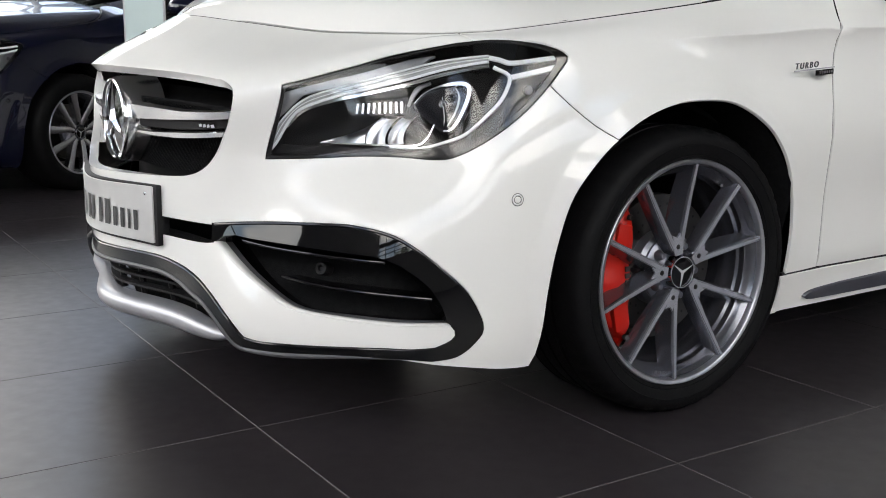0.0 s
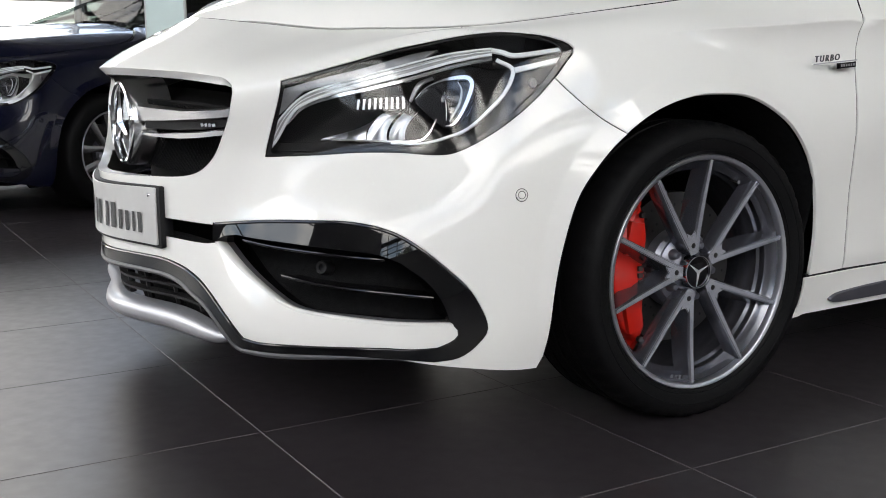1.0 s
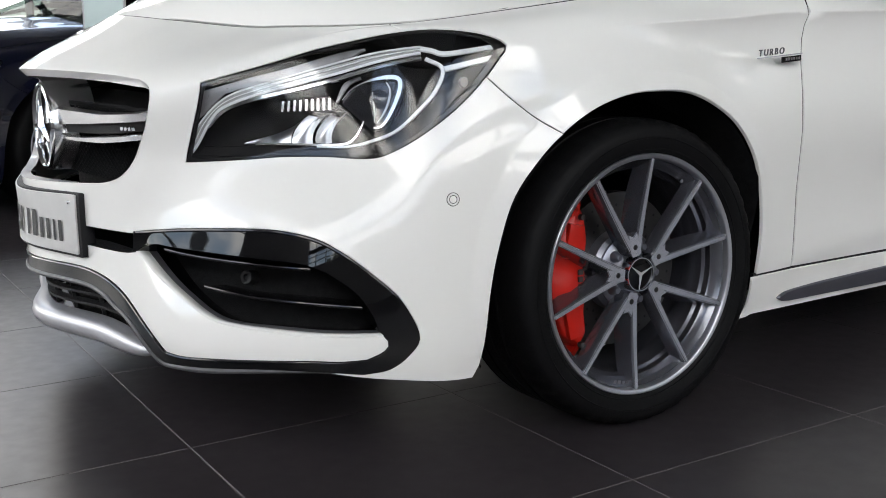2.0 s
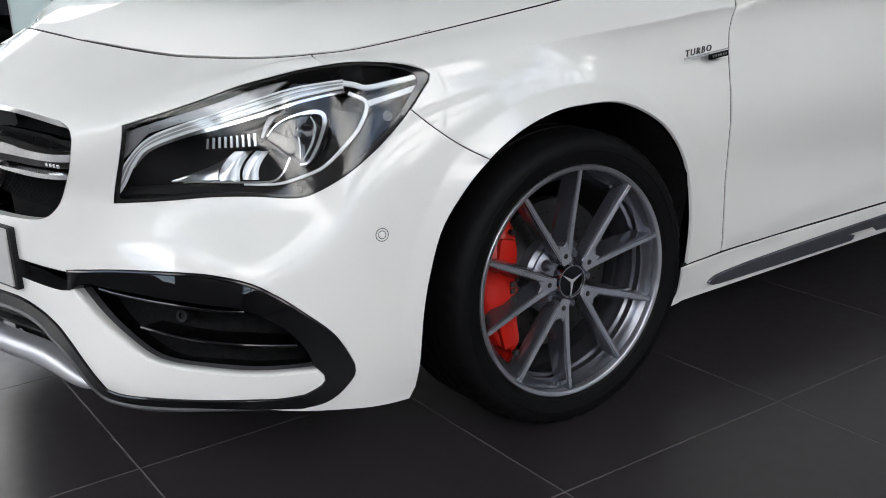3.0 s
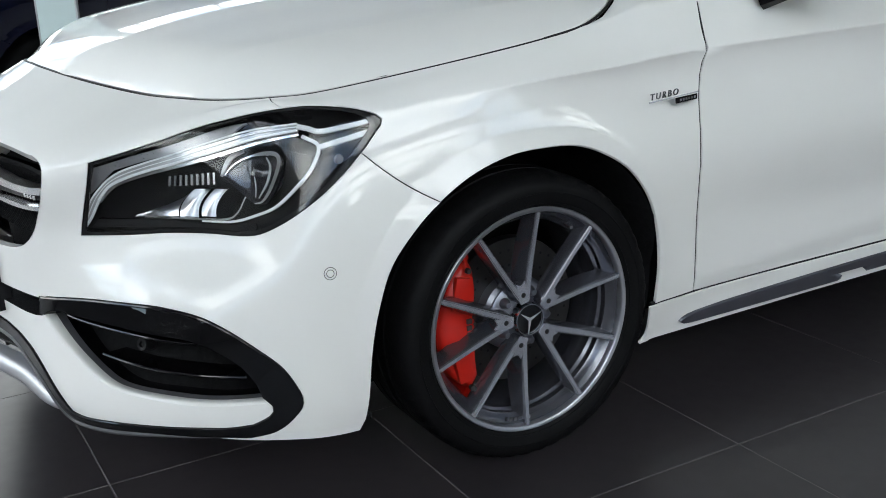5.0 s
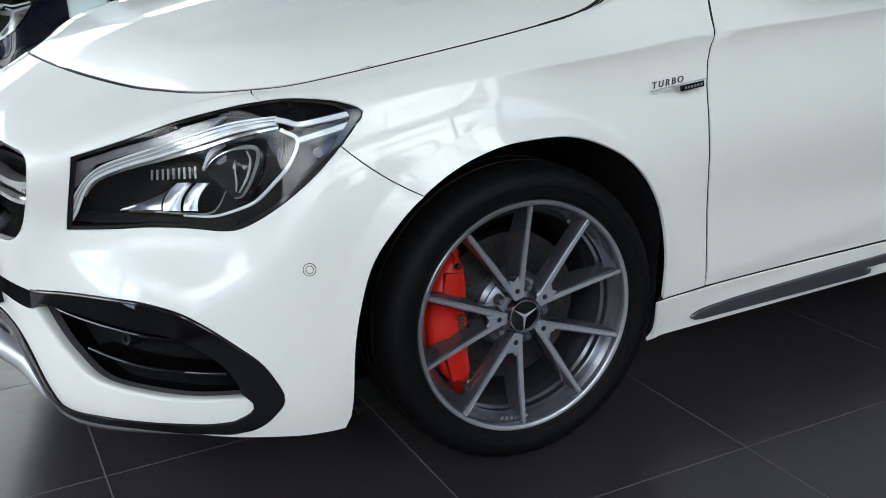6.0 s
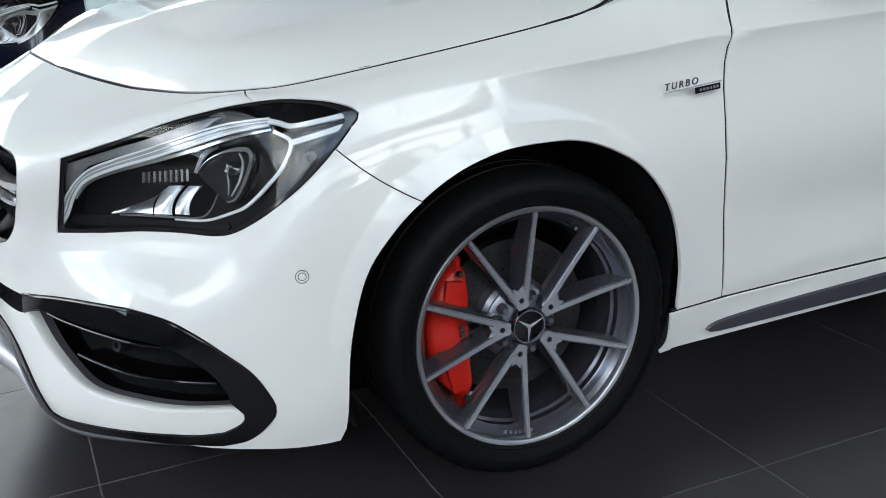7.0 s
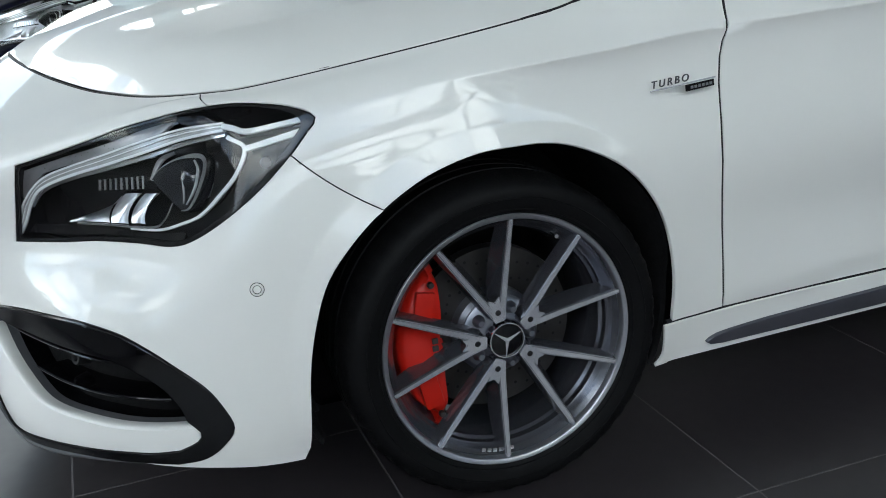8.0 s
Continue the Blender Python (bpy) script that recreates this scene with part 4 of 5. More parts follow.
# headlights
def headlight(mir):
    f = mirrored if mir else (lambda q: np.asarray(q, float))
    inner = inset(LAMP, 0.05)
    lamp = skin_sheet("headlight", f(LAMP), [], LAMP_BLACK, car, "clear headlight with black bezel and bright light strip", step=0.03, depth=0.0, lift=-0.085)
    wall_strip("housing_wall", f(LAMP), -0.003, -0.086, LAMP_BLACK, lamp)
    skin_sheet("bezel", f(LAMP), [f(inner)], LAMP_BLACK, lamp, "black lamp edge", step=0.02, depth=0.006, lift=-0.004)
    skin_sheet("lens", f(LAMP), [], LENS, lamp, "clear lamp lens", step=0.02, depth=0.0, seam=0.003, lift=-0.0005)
    # grey shelf above the light strip
    shelf = chain([(3.10, 3.86), (3.7, 3.90), (4.4, 3.93), (5.1, 4.03)], [(5.1, 4.03), (4.9, 3.86), (4.4, 3.80), (3.85, 3.76), (3.5, 3.72)], [(3.5, 3.72), (3.28, 3.5), (3.12, 3.4)], [(3.12, 3.4), (3.10, 3.86)])[:-1]
    skin_sheet("shelf", f(shelf), [], LAMP_GREY, lamp, "grey inner shelf", step=0.02, depth=0.01, lift=-0.028)
    cheek = chain([(2.93, 3.10), (2.98, 3.45), (3.06, 3.84)], [(3.06, 3.84), (3.10, 3.5), (3.05, 3.2), (2.99, 3.08)], [(2.99, 3.08), (2.93, 3.10)])[:-1]
    skin_sheet("front_cheek", f(cheek), [], LAMP_GREY, lamp, "grey front cheek", step=0.02, depth=0.008, lift=-0.020)
    guide = [(3.07, 3.07), (3.18, 3.20), (3.33, 3.45), (3.52, 3.62), (3.85, 3.69), (4.38, 3.735), (4.87, 3.78), (5.32, 3.865), (5.70, 3.96)]
    bm = bmesh.new()
    ribbon(bm, f(guide), -0.021, [0.0075, 0.008, 0.0095, 0.0105, 0.010, 0.009, 0.008], 0.010, 60)
    part("light_guide", bm, GUIDE_CORE, lamp, "clear light guide")
    for off, wide in ((0.052, 0.0022), (-0.045, 0.0030), (0.005, 0.0012)):
        bm = bmesh.new()
        ribbon(bm, f([(u - (off if u < 3.4 else 0), v + (off if u >= 3.4 else 0)) for u, v in guide]), -0.015, wide, 0.004, 60)
        part("light_strip", bm, GUIDE, lamp, "bright edge of the light guide")
    # added bright ribbon that imitates chrome reflections below the guide
    bm = bmesh.new()
    ribbon(bm, f([(u, v - 0.075) for u, v in guide[2:]]), -0.026, 0.0055, 0.008, 50)
    part("light_guide", bm, REFLECTOR, lamp, "bright strip under the light guide")
    for run, hw in (([(5.70, 3.96), (5.80, 3.93), (5.89, 3.885), (6.08, 3.905), (6.24, 3.93)], 0.0055), ([(5.89, 3.71), (6.08, 3.755), (6.235, 3.80)], 0.006)):
        bm = bmesh.new()
        ribbon(bm, f(run), -0.011, hw, 0.006, 24)
        part("light_strip", bm, GUIDE, lamp)
    bm = bmesh.new()
    hook = [(5.74, 3.84), (5.88, 3.72), (5.79, 3.50), (5.57, 3.35), (5.27, 3.235), (4.98, 3.18), (4.70, 3.135), (4.36, 3.13)]
    ribbon(bm, f(hook), [-0.014, -0.014, -0.016, -0.018, -0.020, -0.022, -0.024, -0.026], [0.0042, 0.0042, 0.0038, 0.0034, 0.003, 0.002], 0.006, 60)
    part("light_strip", bm, GUIDE, lamp, "curved white light strip")
    # cooling fins
    for k in range(9):
        u = 4.08 + 0.066 * k
        bm = bmesh.new()
        ribbon(bm, f([(u - 0.010, 3.455), (u + 0.010, 3.505), (u + 0.028, 3.555)]), -0.040, 0.0030, 0.012, 6)
        part("fin", bm, SATIN, lamp)
    bm = bmesh.new()
    ribbon(bm, f([(4.0, 3.43), (4.4, 3.45), (4.72, 3.46)]), -0.046, 0.0025, 0.014, 16)
    part("fin_base", bm, LAMP_BLACK, lamp)
    # dipped beam reflector in three bowls
    for u0, u1, v0, v1 in ((3.68, 4.14, 3.17, 3.41), (4.145, 4.36, 3.165, 3.42), (4.385, 4.56, 3.175, 3.42)):
        bm = bmesh.new()
        n = 9
        grid = []
        for i in range(n):
            row = []
            for j in range(n):
                s, t = i / (n - 1), j / (n - 1)
                u = u0 + (u1 - u0) * s + 0.24 * t * t - 0.04
                top = v1 if u0 > 3.9 else v0 + (v1 - v0) * (0.25 + 0.75 * s)
                v = v0 + (top - v0) * t
                dep = -0.030 - 0.030 * math.sin(math.pi * min(1, s * 0.9 + 0.1)) * (0.35 + 0.65 * t)
                row.append(bm.verts.new(at_skin(f([(u, v)]), [dep])[0]))
            grid.append(row)
        for i in range(n - 1):
            for j in range(n - 1):
                bm.faces.new((grid[i][j], grid[i + 1][j], grid[i + 1][j + 1], grid[i][j + 1]))
        part("reflector", bm, REFLECTOR_SATIN, lamp, "bright faceted reflector bowl")
    # projector
    c = Vector(at_skin(f([(5.12, 3.49)]), [-0.045])[0])
    aim = Vector((-0.80, 0.60 if mir else -0.60, 0.0)).normalized()
    m = Matrix.Translation(c) @ aim.to_track_quat("-Y", "Z").to_matrix().to_4x4()
    bm = bmesh.new()
    revolve(bm, [(0.0, -0.020), (0.013, -0.0180), (0.024, -0.0115), (0.0315, -0.002), (0.0335, 0.006), (0.0, 0.008)], 40)
    bmesh.ops.transform(bm, matrix=m, verts=bm.verts)
    part("projector_lens", bm, BEAM_LENS, lamp, "round dark projector lens")
    bm = bmesh.new()
    revolve(bm, [(0.0, 0.034), (0.020, 0.030), (0.031, 0.014), (0.0345, 0.002), (0.0365, 0.003), (0.038, 0.02)], 40)
    bmesh.ops.transform(bm, matrix=m, verts=bm.verts)
    part("projector_cup", bm, LAMP_GREY, lamp)
    block = [(4.76, 3.50), (4.88, 3.58), (5.06, 3.635), (5.26, 3.665), (5.40, 3.665), (5.45, 3.63), (5.42, 3.55), (5.33, 3.45), (5.21, 3.35), (5.11, 3.285), (5.03, 3.27), (4.96, 3.31), (4.85, 3.41)]
    ring = open_curve(block + block[:1], 40)[:-1]
    glass = skin_sheet("glass_block", f(ring), [], BEAM_LENS, lamp, "thick glass block over the projector", step=0.012, depth=0.022, lift=-0.030, seam=0.0)
    # bright ribbon, widest to the right, paints the block's lit edge
    bm = bmesh.new()
    ribbon(bm, f(open_curve([(4.77, 3.515), (4.90, 3.59), (5.07, 3.64), (5.26, 3.665), (5.39, 3.665), (5.44, 3.63), (5.41, 3.55), (5.32, 3.45), (5.20, 3.35), (5.09, 3.285), (5.01, 3.28)], 36)), -0.026, [0.0008, 0.0011, 0.0016, 0.0028, 0.0050, 0.0056, 0.0052, 0.0048, 0.0044, 0.0034, 0.0014], 0.010, 60)
    part("projector_frame", bm, REFLECTOR, glass, "bright edge of the glass block")
    # two grey ribbons paint the light streaks inside the glass
    bm = bmesh.new()
    ribbon(bm, f([(5.27, 3.635), (5.29, 3.56), (5.21, 3.44), (5.06, 3.32)]), -0.0285, [0.0014, 0.0026, 0.0024, 0.001], 0.004, 24)
    part("glass_facet", bm, GUIDE_CORE, glass)
    bm = bmesh.new()
    ribbon(bm, f([(5.10, 3.56), (5.08, 3.48), (5.06, 3.40), (5.03, 3.33)]), -0.0285, [0.0006, 0.0016, 0.0014, 0.0006], 0.004, 24)
    part("glass_facet", bm, GUIDE_CORE, glass)
    bm = bmesh.new()
    ribbon(bm, f([(4.70, 3.52), (4.86, 3.66), (5.02, 3.71)]), -0.042, [0.003, 0.006, 0.003], 0.006, 16)
    part("projector_frame", bm, LAMP_GREY, lamp)
    bm = bmesh.new()
    ribbon(bm, f([(3.76, 3.165), (4.2, 3.15), (4.62, 3.155), (4.78, 3.21), (4.93, 3.34)]), -0.026, [0.0016, 0.0022, 0.0024, 0.0026, 0.0016], 0.006, 40)
    part("reflector_edge", bm, REFLECTOR, lamp, "bright lower edge of the reflector")
    low = chain([(3.15, 3.06), (3.7, 3.05), (4.3, 3.06), (4.9, 3.03)], [(4.9, 3.03), (4.95, 3.12), (4.4, 3.11), (3.7, 3.15)], [(3.7, 3.15), (3.25, 3.16)], [(3.25, 3.16), (3.15, 3.06)])[:-1]
    skin_sheet("lower_bezel", f(low), [], LAMP_BLACK, lamp, step=0.02, depth=0.012, lift=-0.03)
    cheek = chain([(5.50, 3.72), (5.82, 3.66)], [(5.82, 3.66), (5.74, 3.48), (5.50, 3.33), (5.2, 3.25)], [(5.2, 3.25), (5.42, 3.48), (5.50, 3.72)])[:-1]
    skin_sheet("cheek", f(cheek), [], LAMP_BLACK, lamp, step=0.02, depth=0.01, lift=-0.040)
    bm = bmesh.new()
    revolve(bm, [(0.0, -0.001), (0.008, -0.001), (0.0095, 0.001), (0.0095, 0.004)], 24)
    m = Matrix.Translation(Vector(at_skin(f([(6.02, 3.56)]), [-0.006])[0])) @ Matrix.Rotation(math.pi if mir else 0, 4, "Z")
    bmesh.ops.transform(bm, matrix=m, verts=bm.verts)
    part("lamp_mark", bm, LAMP_GREY, lamp)
    return lamp


headlight(False)
headlight(True)

# grille
wall_strip("grille_frame", GRILLE, 0.0, -0.022, PAINT, car, "white inner edge of the grille")
for sgn in (-1, 1):
    flank = np.array([p for p in GRILLE if sgn * p[0] > 1.72 and 2.68 < p[1] < 3.97])
    wall_strip("grille_cheek", flank[np.argsort(flank[:, 1])], -0.0225, -0.085, PAINT, car, "white inner cheek of the grille", False)
skin_sheet("grille_back", GRILLE, [], LINER, car, "dark backing of the grille", step=0.04, depth=0.0, lift=-0.118)


def grille_mesh():
    bm = bmesh.new()
    poly = GRILLE
    for sgn in (-1, 1):
        for k in range(-70, 150):
            line = [(k * 0.052 + sgn * 0.62 * (v - 2.6), v) for v in np.linspace(2.55, 4.2, 60)]
            ok = inside(poly, np.array(line))
            run = [p for p, o in zip(line, ok) if o]
            if len(run) < 3:
                continue
            for a, b in zip(run[::9], run[9::9] + ([run[-1]] if (len(run) - 1) % 9 else [])):
                P = at_skin([a, b], -0.098)
                tube(bm, [tuple(P[0]), tuple(P[1])], 0.0017, 4, False)
    return bm


mesh_part = part("grille_mesh", grille_mesh(), LINER, car, "black diamond grille mesh")
mesh_part["kind"] = "stuff"
for sgn in (-1, 1):
    bm = bmesh.new()
    ribbon(bm, [(sgn * 0.42, 3.41), (sgn * 0.7, 3.43), (sgn * 1.2, 3.46), (sgn * 1.8, 3.51), (sgn * 2.15, 3.54), (sgn * 2.46, 3.57)], [-0.074, -0.064, -0.048, -0.040, -0.036, -0.032], [0.022, 0.0165, 0.0115, 0.0105, 0.010, 0.010], 0.028, 40)
    part("grille_louvre", bm, SATIN, car, "satin silver upper louvre")
    bm = bmesh.new()
    ribbon(bm, [(sgn * 0.46, 3.15), (sgn * 0.8, 3.16), (sgn * 1.4, 3.20), (sgn * 2.28, 3.28)], [-0.066, -0.054, -0.042, -0.034], [0.003, 0.0075, 0.0065, 0.006], 0.022, 36)
    part("grille_louvre", bm, SATIN, car, "satin silver lower louvre")
    bm = bmesh.new()
    ribbon(bm, [(sgn * 0.5, 3.27), (sgn * 1.2, 3.30), (sgn * 2.38, 3.42)], [-0.064, -0.055, -0.046], 0.011, 0.006, 30)
    part("louvre_gap", bm, MATT_BLACK, car)
bm = bmesh.new()
for k, (a, b) in enumerate(((1.50, 1.56), (1.58, 1.64), (1.66, 1.72), (1.74, 1.82))):
    ribbon(bm, [(a, 3.325), (0.5 * (a + b), 3.33), (b, 3.335)], -0.0440, 0.0042, 0.003, 4)
part("grille_badge", bm, CHROME, car, "small bright badge of bars")

# emblem in the grille
EM = Matrix.Translation((-0.984, CENTRE, 0.640)) @ Matrix.Rotation(radians(-90), 4, "Z") @ Matrix.Scale(1.06, 4)


def emblem_piece(name, bm, material, label=""):
    bmesh.ops.transform(bm, matrix=EM, verts=bm.verts)
    return part(name, bm, material, car, label, 40)


bm = bmesh.new()
revolve(bm, [(0.088, -0.004), (0.093, 0.004), (0.0945, 0.02), (0.094, 0.05), (0.098, 0.085)], 64)
emblem_piece("emblem_housing", bm, SATIN, "satin silver round emblem housing")
bm = bmesh.new()
revolve(bm, [(0.0, 0.004), (0.082, 0.004), (0.084, 0.0)], 64)
emblem_piece("emblem_disc", bm, GLOSS_BLACK, "gloss black emblem disc")
bm = bmesh.new()
revolve(bm, [(0.081, 0.004), (0.0815, -0.004), (0.085, -0.008), (0.0895, -0.006), (0.091, 0.0), (0.090, 0.006)], 64)
emblem_piece("emblem_ring", bm, CHROME, "chrome emblem ring")
emblem_piece("emblem_star", star_mesh(0.083, -0.004, 0.004, 0.0), CHROME, "chrome three-armed emblem shape")

# bonnet badge
P, N = orient(skin([0.0], [4.70]), skin_normal([0.0], [4.70]))
q = Vector(N[0]).to_track_quat("Z", "Y").to_matrix().to_4x4() @ Matrix.Rotation(radians(90), 4, "X")
bm = bmesh.new()
revolve(bm, [(0.0, -0.003), (0.022, -0.003), (0.024, -0.0045), (0.027, -0.004), (0.0285, 0.001)], 40)
bmesh.ops.transform(bm, matrix=Matrix.Translation(P[0]) @ q, verts=bm.verts)
part("bonnet_badge", bm, CHROME, car, "small round chrome bonnet badge")

# number plate board with lettering as plain bars
plate = skin_sheet("plate_holder", chain([(-1.06, 1.57), (1.06, 1.57)], [(1.06, 1.57), (1.095, 1.61), (1.095, 2.36), (1.06, 2.40)], [(1.06, 2.40), (-1.06, 2.40)], [(-1.06, 2.40), (-1.095, 2.36), (-1.095, 1.61), (-1.06, 1.57)])[:-1], [], MATT_BLACK, car, "black plate holder", step=0.03, depth=0.03, lift=0.012)
skin_sheet("show_plate", chain([(-1.01, 1.60), (1.01, 1.60)], [(1.01, 1.60), (1.04, 1.63), (1.04, 2.34), (1.01, 2.37)], [(1.01, 2.37), (-1.01, 2.37)], [(-1.01, 2.37), (-1.04, 2.34), (-1.04, 1.63), (-1.01, 1.60)])[:-1], [], PLATE, plate, "silver show plate with dark bars", step=0.03, depth=0.004, lift=0.016)
x = -0.93
for word, wide in ((3, 0.060), (3, 0.062), (2, 0.066), (6, 0.060)):
    for k in range(word):
        tall = 0.22 if (word != 6 or k < 2) else 0.16
        w_ = wide * (1.45 if (word == 6 and k == 1) else 1.0) * (0.6 if (word == 6 and k == 4) else 1.0)
        bar = [(x, 1.72), (x + w_, 1.72), (x + w_, 1.72 + 1.55 * tall), (x, 1.72 + 1.55 * tall)]
        skin_sheet("bar", [tuple((-q[0] if False else q[0]) for q in [p])[0:1] + (p[1],) for p in bar], [], INK, plate, "", step=0.03, depth=0.0, seam=0.0, lift=0.0178)
        x += w_ + 0.052
    x += 0.062
for u in (-0.93, 0.93):
    bm = bmesh.new()
    revolve(bm, [(0.0, -0.003), (0.003, -0.003), (0.0045, -0.001), (0.0045, 0.003)], 16)
    c = at_skin([(u, 2.24)], [0.017])[0]
    bmesh.ops.transform(bm, matrix=Matrix.Translation(c) @ Matrix.Rotation(radians(-90), 4, "Z"), verts=bm.verts)
    part("plate_screw", bm, CHROME, plate)

# parking sensor
for mir in (False, True):
    c, n = at_skin([(-5.775 if mir else 5.775, 2.20)], [0.0])[0], orient(skin([-5.775 if mir else 5.775], [2.20]), skin_normal([-5.775 if mir else 5.775], [2.20]))[1][0]
    m = Matrix.Translation(c) @ Vector(n).to_track_quat("-Y", "Z").to_matrix().to_4x4()
    bm = bmesh.new()
    revolve(bm, [(0.0078, -0.0010), (0.0088, -0.0022), (0.0106, -0.0022), (0.0116, -0.0006)], 32)
    bmesh.ops.transform(bm, matrix=m, verts=bm.verts)
    ring = part("parking_sensor", bm, PAINT, car, "white parking sensor ring")
    bm = bmesh.new()
    revolve(bm, [(0.0, -0.0012), (0.0055, -0.0012), (0.0066, -0.0009), (0.0067, 0.0004)], 32)
    bmesh.ops.transform(bm, matrix=m, verts=bm.verts)
    part("sensor_face", bm, PAINT, ring)
    bm = bmesh.new()
    revolve(bm, [(0.0064, -0.0004), (0.0090, -0.0004)], 32)
    revolve(bm, [(0.0112, -0.0003), (0.0128, -0.0003)], 32)
    bmesh.ops.transform(bm, matrix=m, verts=bm.verts)
    part("sensor_gap", bm, MATT_BLACK, ring)

# intakes in the bumper corners
for mir in (False, True):
    f = mirrored if mir else (lambda q: np.asarray(q, float))
    back = skin_sheet("intake_back", f(inset(INTAKE, -0.03)), [], LINER, car, "black air intake", step=0.04, depth=0.0, lift=-0.09)
    wall_strip("intake_wall", f(INTAKE_TOP), 0.001, -0.09, GLOSS_BLACK, back, "", False)
    rim = f(chain(BLADE_TOP))
    bm = bmesh.new()
    rolls = [(at_skin(rim, l), h) for l, h in ((0.0, 0.0), (-0.0012, 0.002), (-0.004, 0.0036), (-0.010, 0.0045), (-0.018, 0.004), (-0.028, 0.0025))]
    rows = [[bm.verts.new(Vector(p) + Vector((0, 0, h))) for p in P] for P, h in rolls]
    for a, b in zip(rows, rows[1:]):
        for i in range(len(rim) - 1):
            bm.faces.new((a[i], a[i + 1], b[i + 1], b[i]))
    bmesh.ops.recalc_face_normals(bm, faces=bm.faces)
    part("blade_shelf", bm, PAINT, car, "white rolled top of the bumper blade", 80)
    P = at_skin(rim, -0.028)
    Q = at_skin(rim, -0.046)
    for L, M, h0, h1, stuff, label in ((P, Q, 0.0026, 0.004, INTAKE_GREY, "dark grey plastic intake floor"), (Q, at_skin(rim, -0.09), 0.004, 0.0, GLOSS_BLACK, "")):
        bm = bmesh.new()
        rows = [[bm.verts.new(Vector(p) + Vector((0, 0, h))) for p in A] for A, h in ((L, h0), (M, h1))]
        for i in range(len(rim) - 1):
            bm.faces.new((rows[0][i], rows[0][i + 1], rows[1][i + 1], rows[1][i]))
        part("intake_floor", bm, stuff, back, label)
    for run in ([(2.62, 1.79), (3.1, 1.745), (3.62, 1.715), (4.15, 1.68)], [(3.17, 1.50), (3.6, 1.44), (4.15, 1.39), (4.62, 1.33)]):
        bm = bmesh.new()
        c = open_curve(f(run), 40)
        A, B = at_skin(c, -0.012), at_skin(c + np.array([0, 0.03]), -0.075)
        rows = []
        for off in (0.0, -0.004):
            rows.append(([bm.verts.new(p + np.array([0, 0, off])) for p in A], [bm.verts.new(p + np.array([0, 0, off])) for p in B]))
        for i in range(39):
            bm.faces.new((rows[0][0][i], rows[0][0][i + 1], rows[0][1][i + 1], rows[0][1][i]))
            bm.faces.new((rows[1][0][i], rows[1][1][i], rows[1][1][i + 1], rows[1][0][i + 1]))
            bm.faces.new((rows[0][0][i], rows[1][0][i], rows[1][0][i + 1], rows[0][0][i + 1]))
        bmesh.ops.recalc_face_normals(bm, faces=bm.faces)
        part("intake_slat", bm, GLOSS_BLACK, back, "gloss black slat")
        bm = bmesh.new()
        tube(bm, [tuple(p) for p in A], 0.0026, 8)
        part("slat_edge", bm, GLOSS_EDGE, back)
# round sensors inside the corner intakes
for mir in (False, True):
    u = -3.45 if mir else 3.45
    c = at_skin([(u, 1.60)], [-0.055])[0]
    n = orient(skin([u], [1.60]), skin_normal([u], [1.60]))[1][0]
    bm = bmesh.new()
    revolve(bm, [(0.0, 0.0), (0.006, -0.001), (0.007, -0.006), (0.012, -0.007), (0.014, -0.003), (0.015, 0.02)], 28)
    bmesh.ops.transform(bm, matrix=Matrix.Translation(c) @ Vector(n).to_track_quat("-Y", "Z").to_matrix().to_4x4(), verts=bm.verts)
    part("intake_sensor", bm, MATT_BLACK, car, "round black sensor in the intake")
# middle intake: backing, posts and slats
skin_sheet("intake_back", both(chain([(0, 1.42), (1.3, 1.40), (1.72, 1.18), (1.98, 0.7), (2.05, 0.15)], [(2.05, 0.15), (0, 0.15)])), [], LINER, car, "black middle air intake", step=0.04, depth=0.0, lift=-0.075)
for u in np.linspace(-1.6, 1.6, 9):
    bm = bmesh.new()
    P = at_skin([(u, 1.28), (u, 0.6)], -0.05)
    tube(bm, [tuple(P[0]), tuple(P[1])], 0.008, 6)
    part("intake_post", bm, MATT_BLACK, car)
for v in (0.85, 1.05):
    bm = bmesh.new()
    ribbon(bm, [(-1.8, v), (-0.9, v), (0, v), (0.9, v), (1.8, v)], -0.045, 0.004, 0.02, 40)
    part("intake_slat", bm, MATT_BLACK, car)
# slot behind the plate
wall_strip("slot_wall", SLOT, 0.0, -0.05, MATT_BLACK, car)

# sill blade
for mir in (False, True):
    f = mirrored if mir else (lambda q: np.asarray(q, float))
    blade = chain([(8.86, 0.43), (8.90, 0.52), (8.98, 0.57), (9.25, 0.64), (10.0, 0.76), (11.1, 0.80)], [(11.1, 0.80), (11.1, 0.34)], [(11.1, 0.34), (9.6, 0.32), (9.0, 0.33), (8.90, 0.35), (8.86, 0.43)])[:-1]
    skin_sheet("sill_blade", f(blade), [], SILL_GREY, car, "grey sill blade insert", step=0.025, depth=0.02, lift=0.012)

